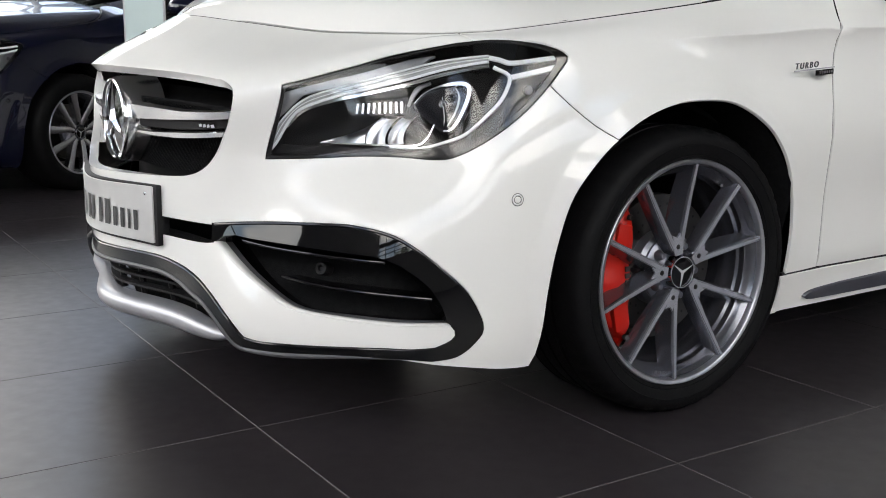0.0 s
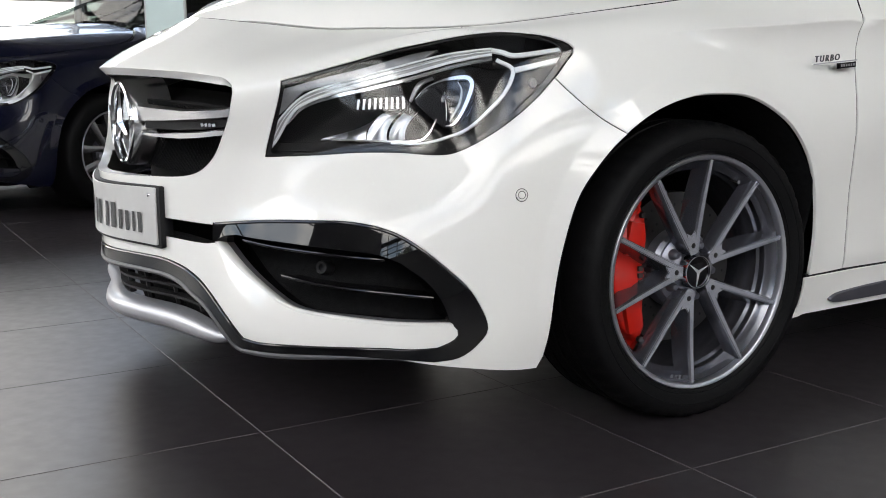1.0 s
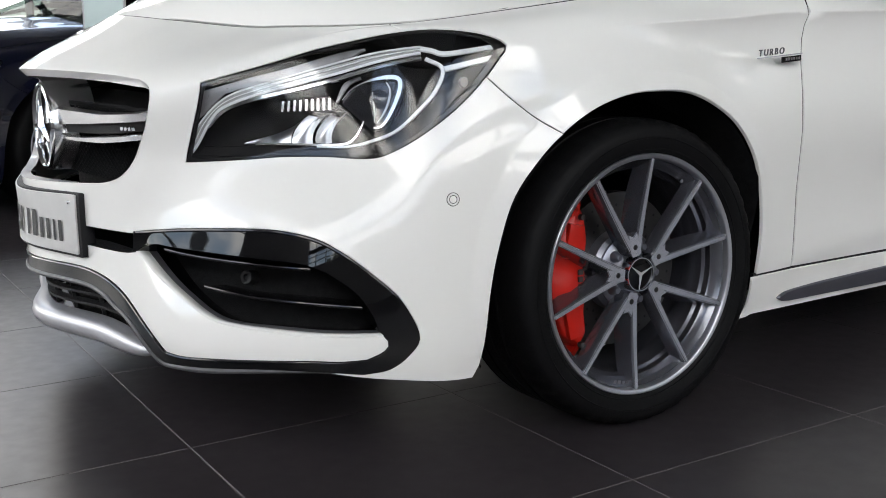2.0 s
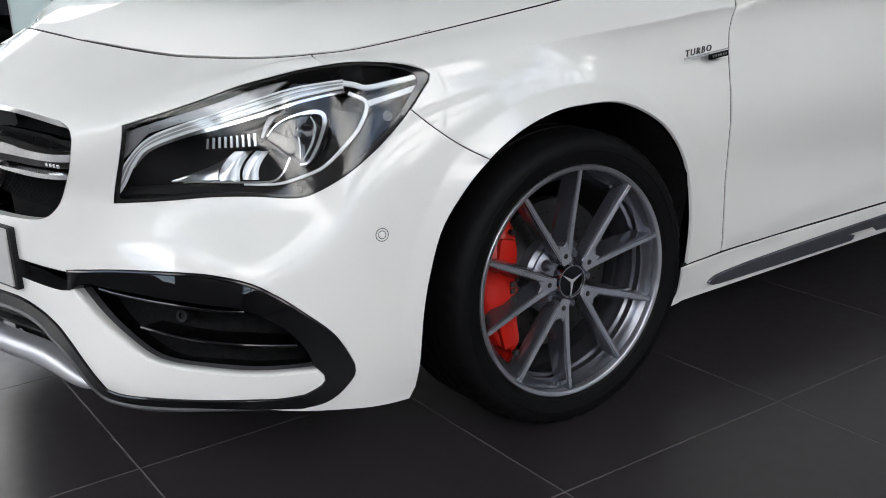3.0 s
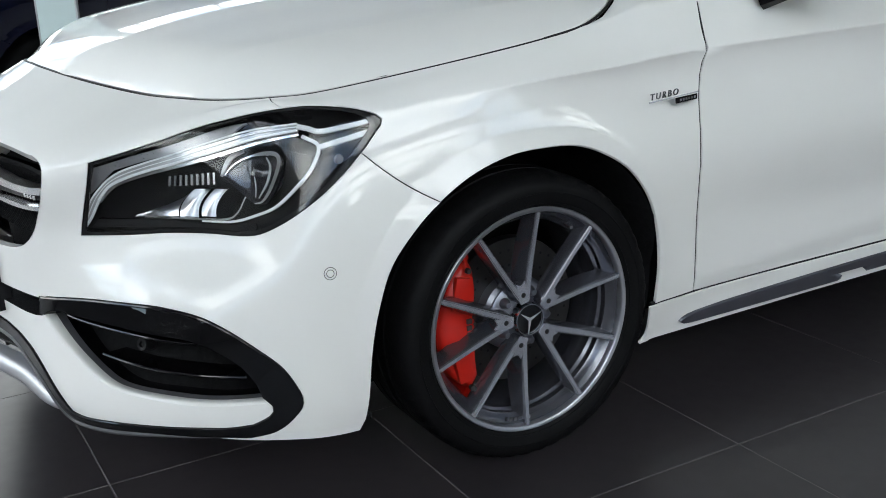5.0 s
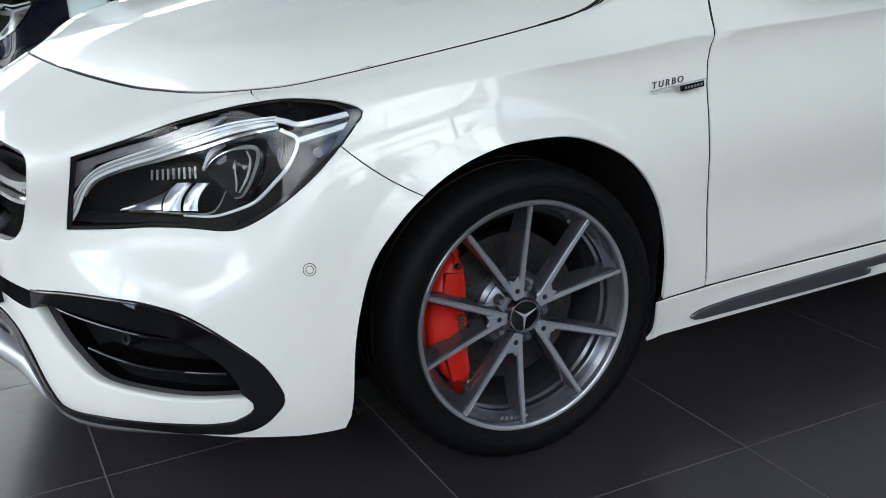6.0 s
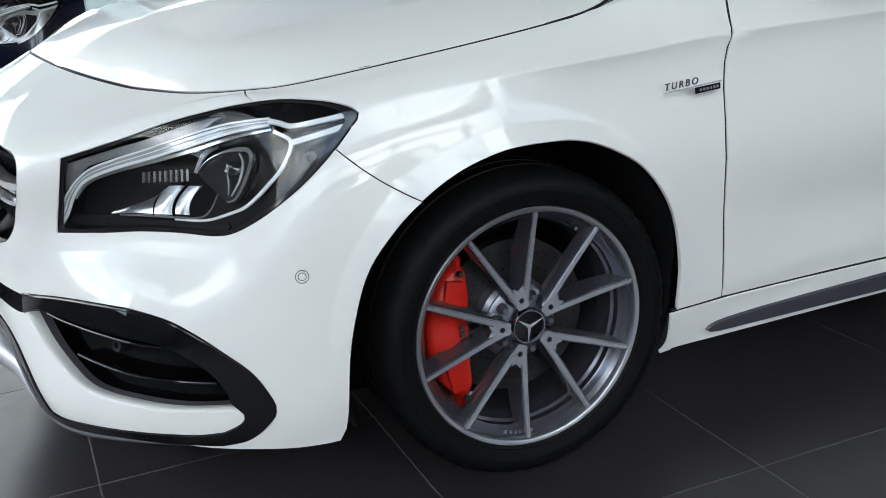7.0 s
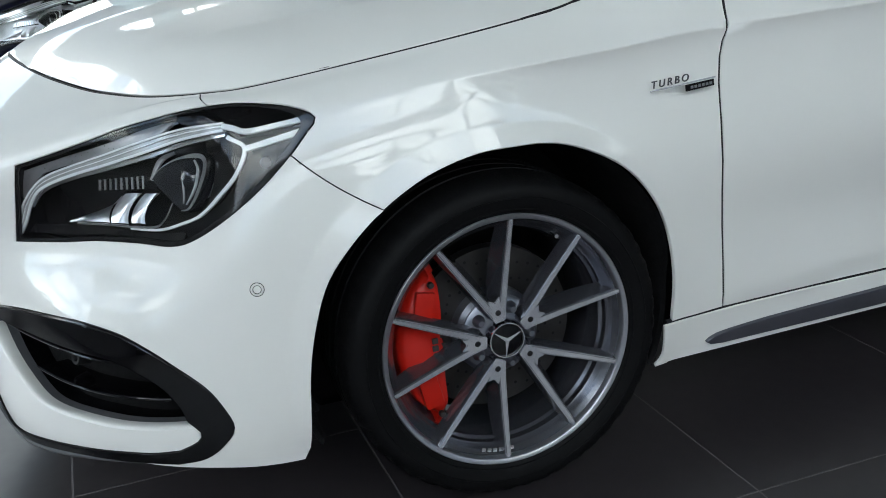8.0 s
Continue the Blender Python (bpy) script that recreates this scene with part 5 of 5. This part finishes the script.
# wing badge
def letters(text, size, material, parent, m, shear=0.0, name="lettering"):
    cu = bpy.data.curves.new(name, "FONT")
    cu.body, cu.size, cu.extrude, cu.bevel_depth, cu.shear, cu.space_character = text, size, 0.0010, 0.0002, shear, 1.42
    tmp = bpy.data.objects.new(name, cu)
    scene.collection.objects.link(tmp)
    me = bpy.data.meshes.new_from_object(tmp.evaluated_get(bpy.context.evaluated_depsgraph_get()))
    bpy.data.objects.remove(tmp)
    me.materials.clear()
    me.materials.append(material)
    me.transform(m)
    ob = new(name, me)
    ob.parent = parent
    return ob


bm = bmesh.new()
m = Matrix.Translation((0.312, -0.0035, 0.757)) @ Matrix.Rotation(radians(-4.0), 4, "Y") @ Matrix.Scale(0.93, 4)
box(bm, 0.0, 0.151, 0.0, 0.004, 0.0008, 0.0038, 0.0006, m)
wb = part("wing_badge", bm, BRIGHT, car, "chrome wing badge with dark lettering")
letters("TURBO", 0.0195, ALLOY_DARK, wb, Matrix.Translation((0.314, -0.0015, 0.7635)) @ Matrix.Rotation(radians(-4.0), 4, "Y") @ Matrix.Rotation(radians(90), 4, "X"), 0.18)
bm = bmesh.new()
box(bm, 0.081, 0.147, 0.0002, 0.004, -0.0145, -0.0008, 0.001, m)
part("badge_plate", bm, GLOSS_BLACK, wb)
bm = bmesh.new()
for k in range(6):
    box(bm, 0.091 + 0.0088 * k, 0.0975 + 0.0088 * k, -0.0006, 0.001, -0.0105, -0.0045, 0, m)
part("badge_bars", bm, SATIN, wb)


# cabin, mirrors and lamps further back
def cabin_point(x, w):
    """The glasshouse: x along the car, w from the belt (0) to the middle of the roof (1)."""
    roof = np.interp(x, [0.44, 0.62, 1.0, 1.35, 1.9, 2.5, 3.0, 3.42], [1.05, 1.12, 1.26, 1.37, 1.41, 1.37, 1.20, 0.975])
    belt = np.interp(x, [0.44, 1.3, 2.2, 2.9, 3.42], [0.978, 0.990, 1.002, 0.995, 0.965])
    wide = np.interp(x, [0.44, 0.7, 1.3, 2.2, 2.9, 3.42], [0.72, 0.79, 0.82, 0.81, 0.74, 0.62])
    k = np.sin(w * np.pi / 2)
    top = np.maximum(roof - belt, 0.004)
    y = wide * (1 - 0.32 * k**1.2) * np.cos(w * np.pi / 2) ** 0.42
    return np.stack([x, CENTRE - y, belt + top * k**0.8], 1)


def cabin_patch(name, xs, ws, material, label=""):
    for sgn in (1, -1):
        X, W = np.meshgrid(xs, ws)
        P = cabin_point(X.ravel(), W.ravel())
        if sgn < 0:
            P[:, 1] = 2 * CENTRE - P[:, 1]
        bm = bmesh.new()
        V = [bm.verts.new(p) for p in P]
        n = len(xs)
        for j in range(len(ws) - 1):
            for i in range(n - 1):
                q = (V[j * n + i], V[j * n + i + 1], V[(j + 1) * n + i + 1], V[(j + 1) * n + i])
                bm.faces.new(q if sgn > 0 else q[::-1])
        bmesh.ops.remove_doubles(bm, verts=bm.verts, dist=1e-5)
        part(name, bm, material, car, label if sgn > 0 else "", 50)


cabin_patch("windscreen", np.linspace(0.52, 1.33, 16), np.linspace(0.36, 1.0, 10), WINDOW, "tinted windscreen")
cabin_patch("pillar", np.linspace(0.52, 1.33, 16), np.linspace(0.28, 0.36, 3), PAINT)
cabin_patch("roof", np.linspace(1.33, 2.55, 14), np.linspace(0.36, 1.0, 10), PAINT, "pearl white roof")
cabin_patch("pillar", np.linspace(1.33, 2.55, 14), np.linspace(0.28, 0.36, 3), PAINT)
cabin_patch("rear_window", np.linspace(2.55, 3.42, 12), np.linspace(0.36, 1.0, 10), WINDOW)
cabin_patch("pillar", np.linspace(2.55, 3.42, 12), np.linspace(0.0, 0.36, 5), PAINT)
cabin_patch("side_window", np.linspace(0.62, 2.55, 24), np.linspace(0.04, 0.28, 6), WINDOW, "tinted side window")
cabin_patch("window_trim", np.linspace(0.52, 2.6, 24), np.linspace(0.0, 0.04, 3), GLOSS_BLACK)
cabin_patch("pillar", np.linspace(0.52, 0.62, 6), np.linspace(0.04, 0.28, 4), PAINT)
# wing corners beside the cowl
for mir in (False, True):
    bm = bmesh.new()
    rows = []
    for u in np.linspace(7.66, 9.10, 36):
        low, edge_p = at_skin([(u, 4.90)], [-0.0015])[0], at_skin([(u, 5.0)], [0.0])[0]
        x, y0, z0 = edge_p
        y1 = float(np.interp(x, [0.12, 0.202, 0.268, 0.324, 0.377, 0.417, 0.46, 0.52, 0.62], [0.083, 0.091, 0.1075, 0.139, 0.190, 0.243, 0.25, 0.23, 0.17]))
        y1 = max(y1, y0 + 0.0015)
        line = [tuple(low), tuple(edge_p)] + [(x, y, z0 + 0.33 * (y - y0)) for y in np.linspace(y0, y1, 6)[1:]] + [(x, y1 + 0.003, z0 + 0.33 * (y1 - y0) - 0.02)]
        rows.append([bm.verts.new((q[0], (2 * CENTRE - q[1]) if mir else q[1], q[2])) for q in line])
    for p, q in zip(rows, rows[1:]):
        for i in range(len(p) - 1):
            bm.faces.new((p[i], q[i], q[i + 1], p[i + 1]) if not mir else (p[i + 1], q[i + 1], q[i], p[i]))
    part("wing_corner", bm, PAINT, car, "", 60)
# black rod for the shade in the gap behind the bonnet corners
for mir in (False, True):
    bm = bmesh.new()
    run = open_curve([(0.10, 0.0885), (0.201, 0.0965), (0.2665, 0.114), (0.322, 0.146), (0.3745, 0.198), (0.4145, 0.263), (0.440, 0.36)], 30)
    tube(bm, [(x, (2 * CENTRE - y) if mir else y, float(bonnet_z(x, y)[0]) - 0.0022) for x, y in run], 0.0032, 6)
    part("panel_seal", bm, MATT_BLACK, car)
# cowl and boot lid
bm = bmesh.new()
for sgn in (1,):
    pts = [(0.42, 0.24), (0.56, 0.22), (0.58, CENTRE), (0.56, 2 * CENTRE - 0.22), (0.42, 2 * CENTRE - 0.24), (0.48, CENTRE)]
    V = [bm.verts.new((x, y, 0.945 + 0.075 * (1 - (abs(CENTRE - y) / 0.8) ** 3))) for x, y in pts]
    bm.faces.new(V)
part("cowl", bm, MATT_BLACK, car, "black cowl panel")
bm = bmesh.new()
box(bm, 3.3, 3.56, 0.30, 2 * CENTRE - 0.30, 0.94, 0.972, 0.01)
part("boot_lid", bm, PAINT, car)
for mir in (False, True):
    s = -1 if mir else 1
    bm = bmesh.new()
    bmesh.ops.create_uvsphere(bm, u_segments=24, v_segments=14, radius=1)
    for v in bm.verts:
        x, y, z = v.co
        v.co = (0.10 * x + (0.02 if x > 0 else 0) + 0.78, CENTRE + s * (-CENTRE - 0.07 + 0.105 * y), 1.025 + 0.062 * z * (1.15 if z > 0 else 0.8))
        if x > 0.55:
            v.co.x = 0.855
    mirror_ob = part("door_mirror", bm, PAINT, car, "pearl white door mirror")
    bm = bmesh.new()
    tube(bm, [(0.70, CENTRE + s * (0.03 - CENTRE + 0.03), 0.955), (0.73, CENTRE + s * (-CENTRE), 0.975), (0.76, CENTRE + s * (-CENTRE - 0.02), 0.99)], [0.03, 0.022, 0.025], 10)
    part("mirror_foot", bm, GLOSS_BLACK, mirror_ob)


# ---------- the other cars ----------
def repaint(ob, paint, colour, caliper):
    """Gives a copied car its own paint and takes off its plate."""
    drop = [o for o in ob.children_recursive if o.name.split(".")[0] in ("plate_holder", "show_plate", "bar", "plate_screw", "wing_badge", "lettering", "badge_plate", "badge_bars")]
    for o in drop:
        bpy.data.objects.remove(o)
    for o in ob.children_recursive:
        if o.type != "MESH":
            continue
        slot = o.material_slots[0]
        for old, now in ((PAINT, paint), (RED, caliper), (ALLOY, ALLOY_CUT), (SILVER_LIP, GLOSS_BLACK)):
            if slot.material == old:
                slot.link = "OBJECT"
                slot.material = now
                break
        if o.get("label"):
            o["label"] = o["label"].replace("pearl white", colour).replace("red", "grey").replace("silver painted", "gloss black")


def curved_spokes(k):
    """A pair of curved spokes for the blue car's wheels."""
    bm = bmesh.new()
    for side in (-1, 1):
        rows = []
        for t in np.linspace(0, 1, 10):
            r = 0.045 + 0.198 * t
            a = radians(72 * k + 10) + side * radians(9 + 11.5 * math.sin(t * 1.75))
            w = 0.0165 + 0.009 * t * t
            c, n = Vector((r * math.sin(a), 0, r * math.cos(a))), Vector((math.cos(a), 0, -math.sin(a)))
            y = 0.016 - 0.014 * t
            rows.append([bm.verts.new(c + n * o + Vector((0, y + h, 0))) for o, h in ((-w, 0.003), (-0.6 * w, 0), (0.6 * w, 0), (w, 0.003), (1.1 * w, 0.035), (-1.1 * w, 0.035))])
        for p, q in zip(rows, rows[1:]):
            for i in range(6):
                j = (i + 1) % 6
                bm.faces.new((p[i], p[j], q[j], q[i]))
        bm.faces.new(rows[0])
        bm.faces.new(rows[-1][::-1])
    bmesh.ops.recalc_face_normals(bm, faces=bm.faces)
    me = bpy.data.meshes.new("double_spoke")
    bm.to_mesh(me)
    bm.free()
    me.materials.append(ALLOY_CUT)
    me.polygons.foreach_set("use_smooth", [True] * len(me.polygons))
    me.set_sharp_from_angle(angle=radians(35))
    return me


BLUE_AT = pose(-0.185, 4.48, 0, 0, 0, 30) @ Matrix.Diagonal((1.05, 1.05, 1.02, 1))
SILVER_AT = pose(0.30, 8.3, 0, 0, 0, 22) @ Matrix.Scale(1.06, 4)
blue_car = tagged(copy_thing(car, BLUE_AT), "dark navy blue car with silver twin-spoke wheels behind white car", "car", "cars in the showroom")
repaint(blue_car, NAVY, "navy blue", DISC)
pale_car = tagged(copy_thing(car, SILVER_AT), "pale silver car parked behind the navy blue car", "car", "cars in the showroom")
repaint(pale_car, SILVER_PAINT, "pale silver", DISC)
for o in blue_car.children_recursive:
    if o.name.split(".")[0] in ("headlight", "shelf"):
        o.material_slots[0].link = "OBJECT"
        o.material_slots[0].material = REFLECTOR_SATIN
twins = [curved_spokes(k) for k in range(5)]
bm = bmesh.new()
revolve(bm, [(0.222, 0.012), (0.227, 0.002), (0.240, -0.008), (0.262, -0.013), (0.292, -0.010), (0.308, -0.001), (0.317, 0.012), (0.322, 0.03), (0.323, 0.19), (0.316, 0.222), (0.290, 0.236), (0.212, 0.22)], 96)
tall_tyre = bpy.data.meshes.new("tyre")
bm.to_mesh(tall_tyre)
bm.free()
tall_tyre.materials.append(RUBBER)
tall_tyre.polygons.foreach_set("use_smooth", [True] * len(tall_tyre.polygons))
for wheel in [o for o in blue_car.children if o.name.split(".")[0] in ("front_wheel", "rear_wheel")]:
    wheel["label"] = "silver twin-spoke alloy wheel"
    for o, me in zip([o for o in wheel.children if o.name.split(".")[0] == "double_spoke"], twins):
        o.data = me
        o["label"] = "silver curved twin spoke"
    for o in list(wheel.children):
        kind = o.name.split(".")[0]
        if kind == "tyre":
            o.data = tall_tyre
            o["label"] = "black touring tyre"
        elif kind in ("brake_caliper", "disc_holes"):
            for q in list(o.children_recursive) + [o]:
                bpy.data.objects.remove(q)
        else:
            o.scale = (0.91, 1.0, 0.91)

# ---------- information stand and post ----------
stand = thing("information_stand", "pale green glass information stand beside the white car", "display stand", pose(-0.496, 2.218, 0, 0, 0, -28))
bm = bmesh.new()
box(bm, -0.085, 0.085, -0.03, 0.03, 0.0, 0.014, 0.003)
part("base_plate", bm, GREY_METAL, stand, "brushed metal base plate")
bm = bmesh.new()
box(bm, -0.068, 0.068, -0.011, 0.011, 0.014, 1.85, 0.003)
part("panel", bm, COLUMN, stand, "pale green glass panel")
for s in (-1, 1):
    bm = bmesh.new()
    box(bm, s * 0.070 - 0.0028, s * 0.070 + 0.0028, -0.013, 0.013, 0.014, 1.856, 0.001)
    part("edge_profile", bm, ALU, stand)

post = thing("grey_post", "slim grey metal post behind the navy car", "post", pose(0.05, 6.4, 0))
bm = bmesh.new()
revolve(bm, [(0.0, 0.0), (0.13, 0.0), (0.13, 0.008), (0.12, 0.014), (0.0, 0.014)], 32)
bmesh.ops.rotate(bm, matrix=Matrix.Rotation(radians(90), 3, "X"), verts=bm.verts)
part("foot", bm, GREY_METAL, post)
bm = bmesh.new()
tube(bm, [(0, 0, 0.012), (0, 0, 2.2)], 0.028, 20)
part("pole", bm, GREY_METAL, post)

# ---------- the showroom ----------
X0, X1, Y0, Y1, TOP = -8.0, 9.0, -7.5, 14.5, 8.0


def setting(name, bm, material, label, category):
    return tagged(mesh_ob(name, bm, material, None, "", False), label, category, kind="structure")


bm = bmesh.new()
box(bm, -400, 400, -400, 400, -0.6, -0.3)
setting("ground", bm, EARTH, "grey asphalt yard around the showroom", "ground")


def glazed_wall(name, a, b, rows, first, step, window):
    """A wall from a to b (ground points, seen from inside on its left) with bands of glazing between heights, split by mullions."""
    a, b = Vector((*a, 0)), Vector((*b, 0))
    d = b - a
    m = Matrix.Translation(a) @ Matrix.Rotation(math.atan2(d.y, d.x), 4, "Z")
    n = d.length
    bm = bmesh.new()
    z = 0.0
    for lo, hi in rows:
        if lo - z > 0.01:
            box(bm, 0, n, 0, 0.25, z, lo, 0, m)
        z = hi
    box(bm, 0, n, 0, 0.25, z, TOP, 0, m)
    wall = setting(name, bm, WALL, "pale plastered wall with tall window bands", "wall")
    count = window
    for lo, hi in rows:
        win = tagged(new("window_%d" % count), "tall glazing with grey aluminium mullions", "window", kind="structure")
        count += 1
        x = 0.0
        xs = [0.03] + list(np.arange(first, n - 0.4, step)) + [n - 0.03]
        for q in xs:
            bm = bmesh.new()
            box(bm, q - 0.04, q + 0.04, 0.07, 0.19, lo, hi, 0.004, m)
            part("mullion", bm, ALU, win)
        for h in (lo + 0.025, hi - 0.025):
            bm = bmesh.new()
            box(bm, 0.06, n - 0.06, 0.08, 0.18, h - 0.025, h + 0.025, 0.004, m)
            part("window_frame", bm, ALU, win)
        bars = [lo + 0.05] + [lo + (hi - lo) * k / 3 for k in (1, 2)] + [hi - 0.05]
        for h in bars[1:-1]:
            bm = bmesh.new()
            box(bm, 0.07, n - 0.07, 0.09, 0.17, h - 0.03, h + 0.03, 0.004, m)
            part("transom", bm, ALU, win)
        for p, q in zip(xs, xs[1:]):
            for g, h in zip(bars, bars[1:]):
                bm = bmesh.new()
                box(bm, p + 0.04, q - 0.04, 0.125, 0.133, g + 0.03, h - 0.03, 0, m)
                pane = part("pane", bm, CLEAR, win)
                pane.visible_shadow = False
    return wall


# bands and blank stretches are set by the light and reflections they give
glazed_wall("wall_west", (X0, 0.6), (X0, Y1), [(1.2, 6.4)], 1.1, 1.55, 1)
glazed_wall("wall_south_west", (X0, Y0), (X0, 0.6), [(4.9, 7.6)], 1.1, 1.55, 7)
glazed_wall("wall_north", (X0, Y1), (X1, Y1), [(1.0, 2.3), (4.3, 7.85)], 1.3, 1.7, 2)
glazed_wall("wall_south", (3.4, Y0), (X0, Y0), [(1.9, 3.1), (3.5, 7.7)], 1.3, 1.7, 4)
glazed_wall("wall_south_east", (X1, Y0), (3.4, Y0), [(1.9, 3.6)], 1.3, 1.7, 6)
# assumed east wall and ceiling, out of view, added to block the sun
bm = bmesh.new()
box(bm, X1, X1 + 0.25, Y0, Y1, 0, TOP)
setting("wall_east", bm, WALL, "plain pale plaster wall", "wall")
bm = bmesh.new()
box(bm, X0 - 0.3, X1 + 0.3, Y0 - 0.3, Y1 + 0.3, TOP, TOP + 0.25)
for y in np.arange(Y0 + 1.6, Y1, 3.2):
    box(bm, X0, X1, y - 0.12, y + 0.12, TOP - 0.28, TOP - 0.002)
setting("ceiling", bm, CEIL, "pale grey showroom ceiling with cross beams", "ceiling")


# unseen trees added behind the camera: they dim the low glazing and break up its mirror image in the paint
def yard_tree(x, y, height, seed):
    rng = random.Random(seed)
    tree = thing("tree", "leafy broad tree on the yard outside the glazing", "tree", pose(x, y, -0.3, 0, 0, rng.uniform(0, 360)), "trees in the yard")
    wood, tips = bmesh.new(), []

    def limb(p, way, length, r, level):
        pts, q, d = [p], p.copy(), way.copy()
        for _ in range(5):
            d = (d + Vector((rng.uniform(-0.2, 0.2), rng.uniform(-0.2, 0.2), rng.uniform(-0.05, 0.16)))).normalized()
            q = q + d * length / 5
            pts.append(q.copy())
        tube(wood, pts, [r * (1 - 0.11 * k) for k in range(6)], 7, False)
        if level == 0:
            tips.extend(pts[2:])
            return
        for k in range(4):
            a, start = rng.uniform(0, 2 * math.pi), pts[rng.choice((3, 4, 5))]
            limb(start, (d * 0.7 + Vector((math.cos(a), math.sin(a), rng.uniform(0.0, 0.6))) * 0.8).normalized(), length * rng.uniform(0.5, 0.7), r * 0.48, level - 1)
    limb(Vector((0, 0, 0)), Vector((0, 0, 1)), height * 0.42, height * 0.022, 3)
    part("trunk", wood, BARK, tree, "brown trunk with forking limbs")
    verts, faces = [], []
    for p in tips:
        for _ in range(16):
            c = p + Vector((rng.gauss(0, 0.16), rng.gauss(0, 0.16), rng.gauss(0, 0.13)))
            a, b = Vector((rng.gauss(0, 1), rng.gauss(0, 1), rng.gauss(0, 0.6))).normalized(), Vector((rng.gauss(0, 1), rng.gauss(0, 1), rng.gauss(0, 1)))
            b = a.cross(b).normalized()
            h, k = rng.uniform(0.09, 0.17), len(verts)
            verts += [tuple(c - a * h), tuple(c + b * h * 0.5), tuple(c + a * h), tuple(c - b * h * 0.5)]
            faces.append((k, k + 1, k + 2, k + 3))
    me = bpy.data.meshes.new("crown")
    me.from_pydata(verts, [], faces)
    me.materials.append(LEAF)
    crown = new("crown", me)
    crown.parent = tree
    tagged(crown, "loose crown of small green leaves", kind="stuff")


for x, y, height, seed in ((-6.5, -14.0, 5.6, 3), (-2.6, -12.2, 5.0, 2), (0.9, -11.8, 4.8, 5), (4.2, -12.6, 5.2, 8), (7.6, -11.6, 5.0, 11), (11.5, -13.0, 5.6, 14), (15.5, -12.5, 5.6, 17)):
    yard_tree(x, y, height, seed)

# tiled floor
TILE, FX, FY = 0.628, 0.408, -0.214
bm = bmesh.new()
box(bm, X0, X1, Y0, Y1, -0.3, -0.0006)
floor = setting("floor", bm, GROUT, "dark grey tiled showroom floor with pale joints", "floor")


def tile_mesh(bm, x, y):
    """One tile with a fine rounded edge; its top lies at the floor's level."""
    h, e = TILE / 2 - 0.0018, 0.0006
    rings = [[bm.verts.new((x + sx * (h - i), y + sy * (h - i), z)) for sx, sy in ((-1, -1), (1, -1), (1, 1), (-1, 1))] for i, z in ((0, -0.012), (0, -e), (e * 0.4, -e * 0.3), (e * 1.3, 0.0))]
    for p, q in zip(rings, rings[1:]):
        for k in range(4):
            bm.faces.new((p[k], p[(k + 1) % 4], q[(k + 1) % 4], q[k]))
    bm.faces.new(rings[-1])


bm = bmesh.new()
tile_mesh(bm, 0, 0)
one_tile = bpy.data.meshes.new("tile")
bm.to_mesh(one_tile)
bm.free()
one_tile.materials.append(TILES)
rest = bmesh.new()
for i in range(-14, 14):
    for j in range(-12, 24):
        x, y = FX + (i + 0.5) * TILE, FY + (j + 0.5) * TILE
        if not (X0 < x - TILE / 2 and x + TILE / 2 < X1 and Y0 < y - TILE / 2 and y + TILE / 2 < Y1):
            continue
        if -3.6 < x < 4.6 and -3.0 < y < 8.6 and not (x > 2.2 and y > 6.0):
            t = new("tile", one_tile)
            t.location = (x, y, 0)
            t.parent = floor
        else:
            tile_mesh(rest, x, y)
me = bpy.data.meshes.new("far_tiles")
rest.to_mesh(me)
rest.free()
me.materials.append(TILES)
far = new("far_tiles", me)
far.parent = floor
tagged(far, kind="stuff")
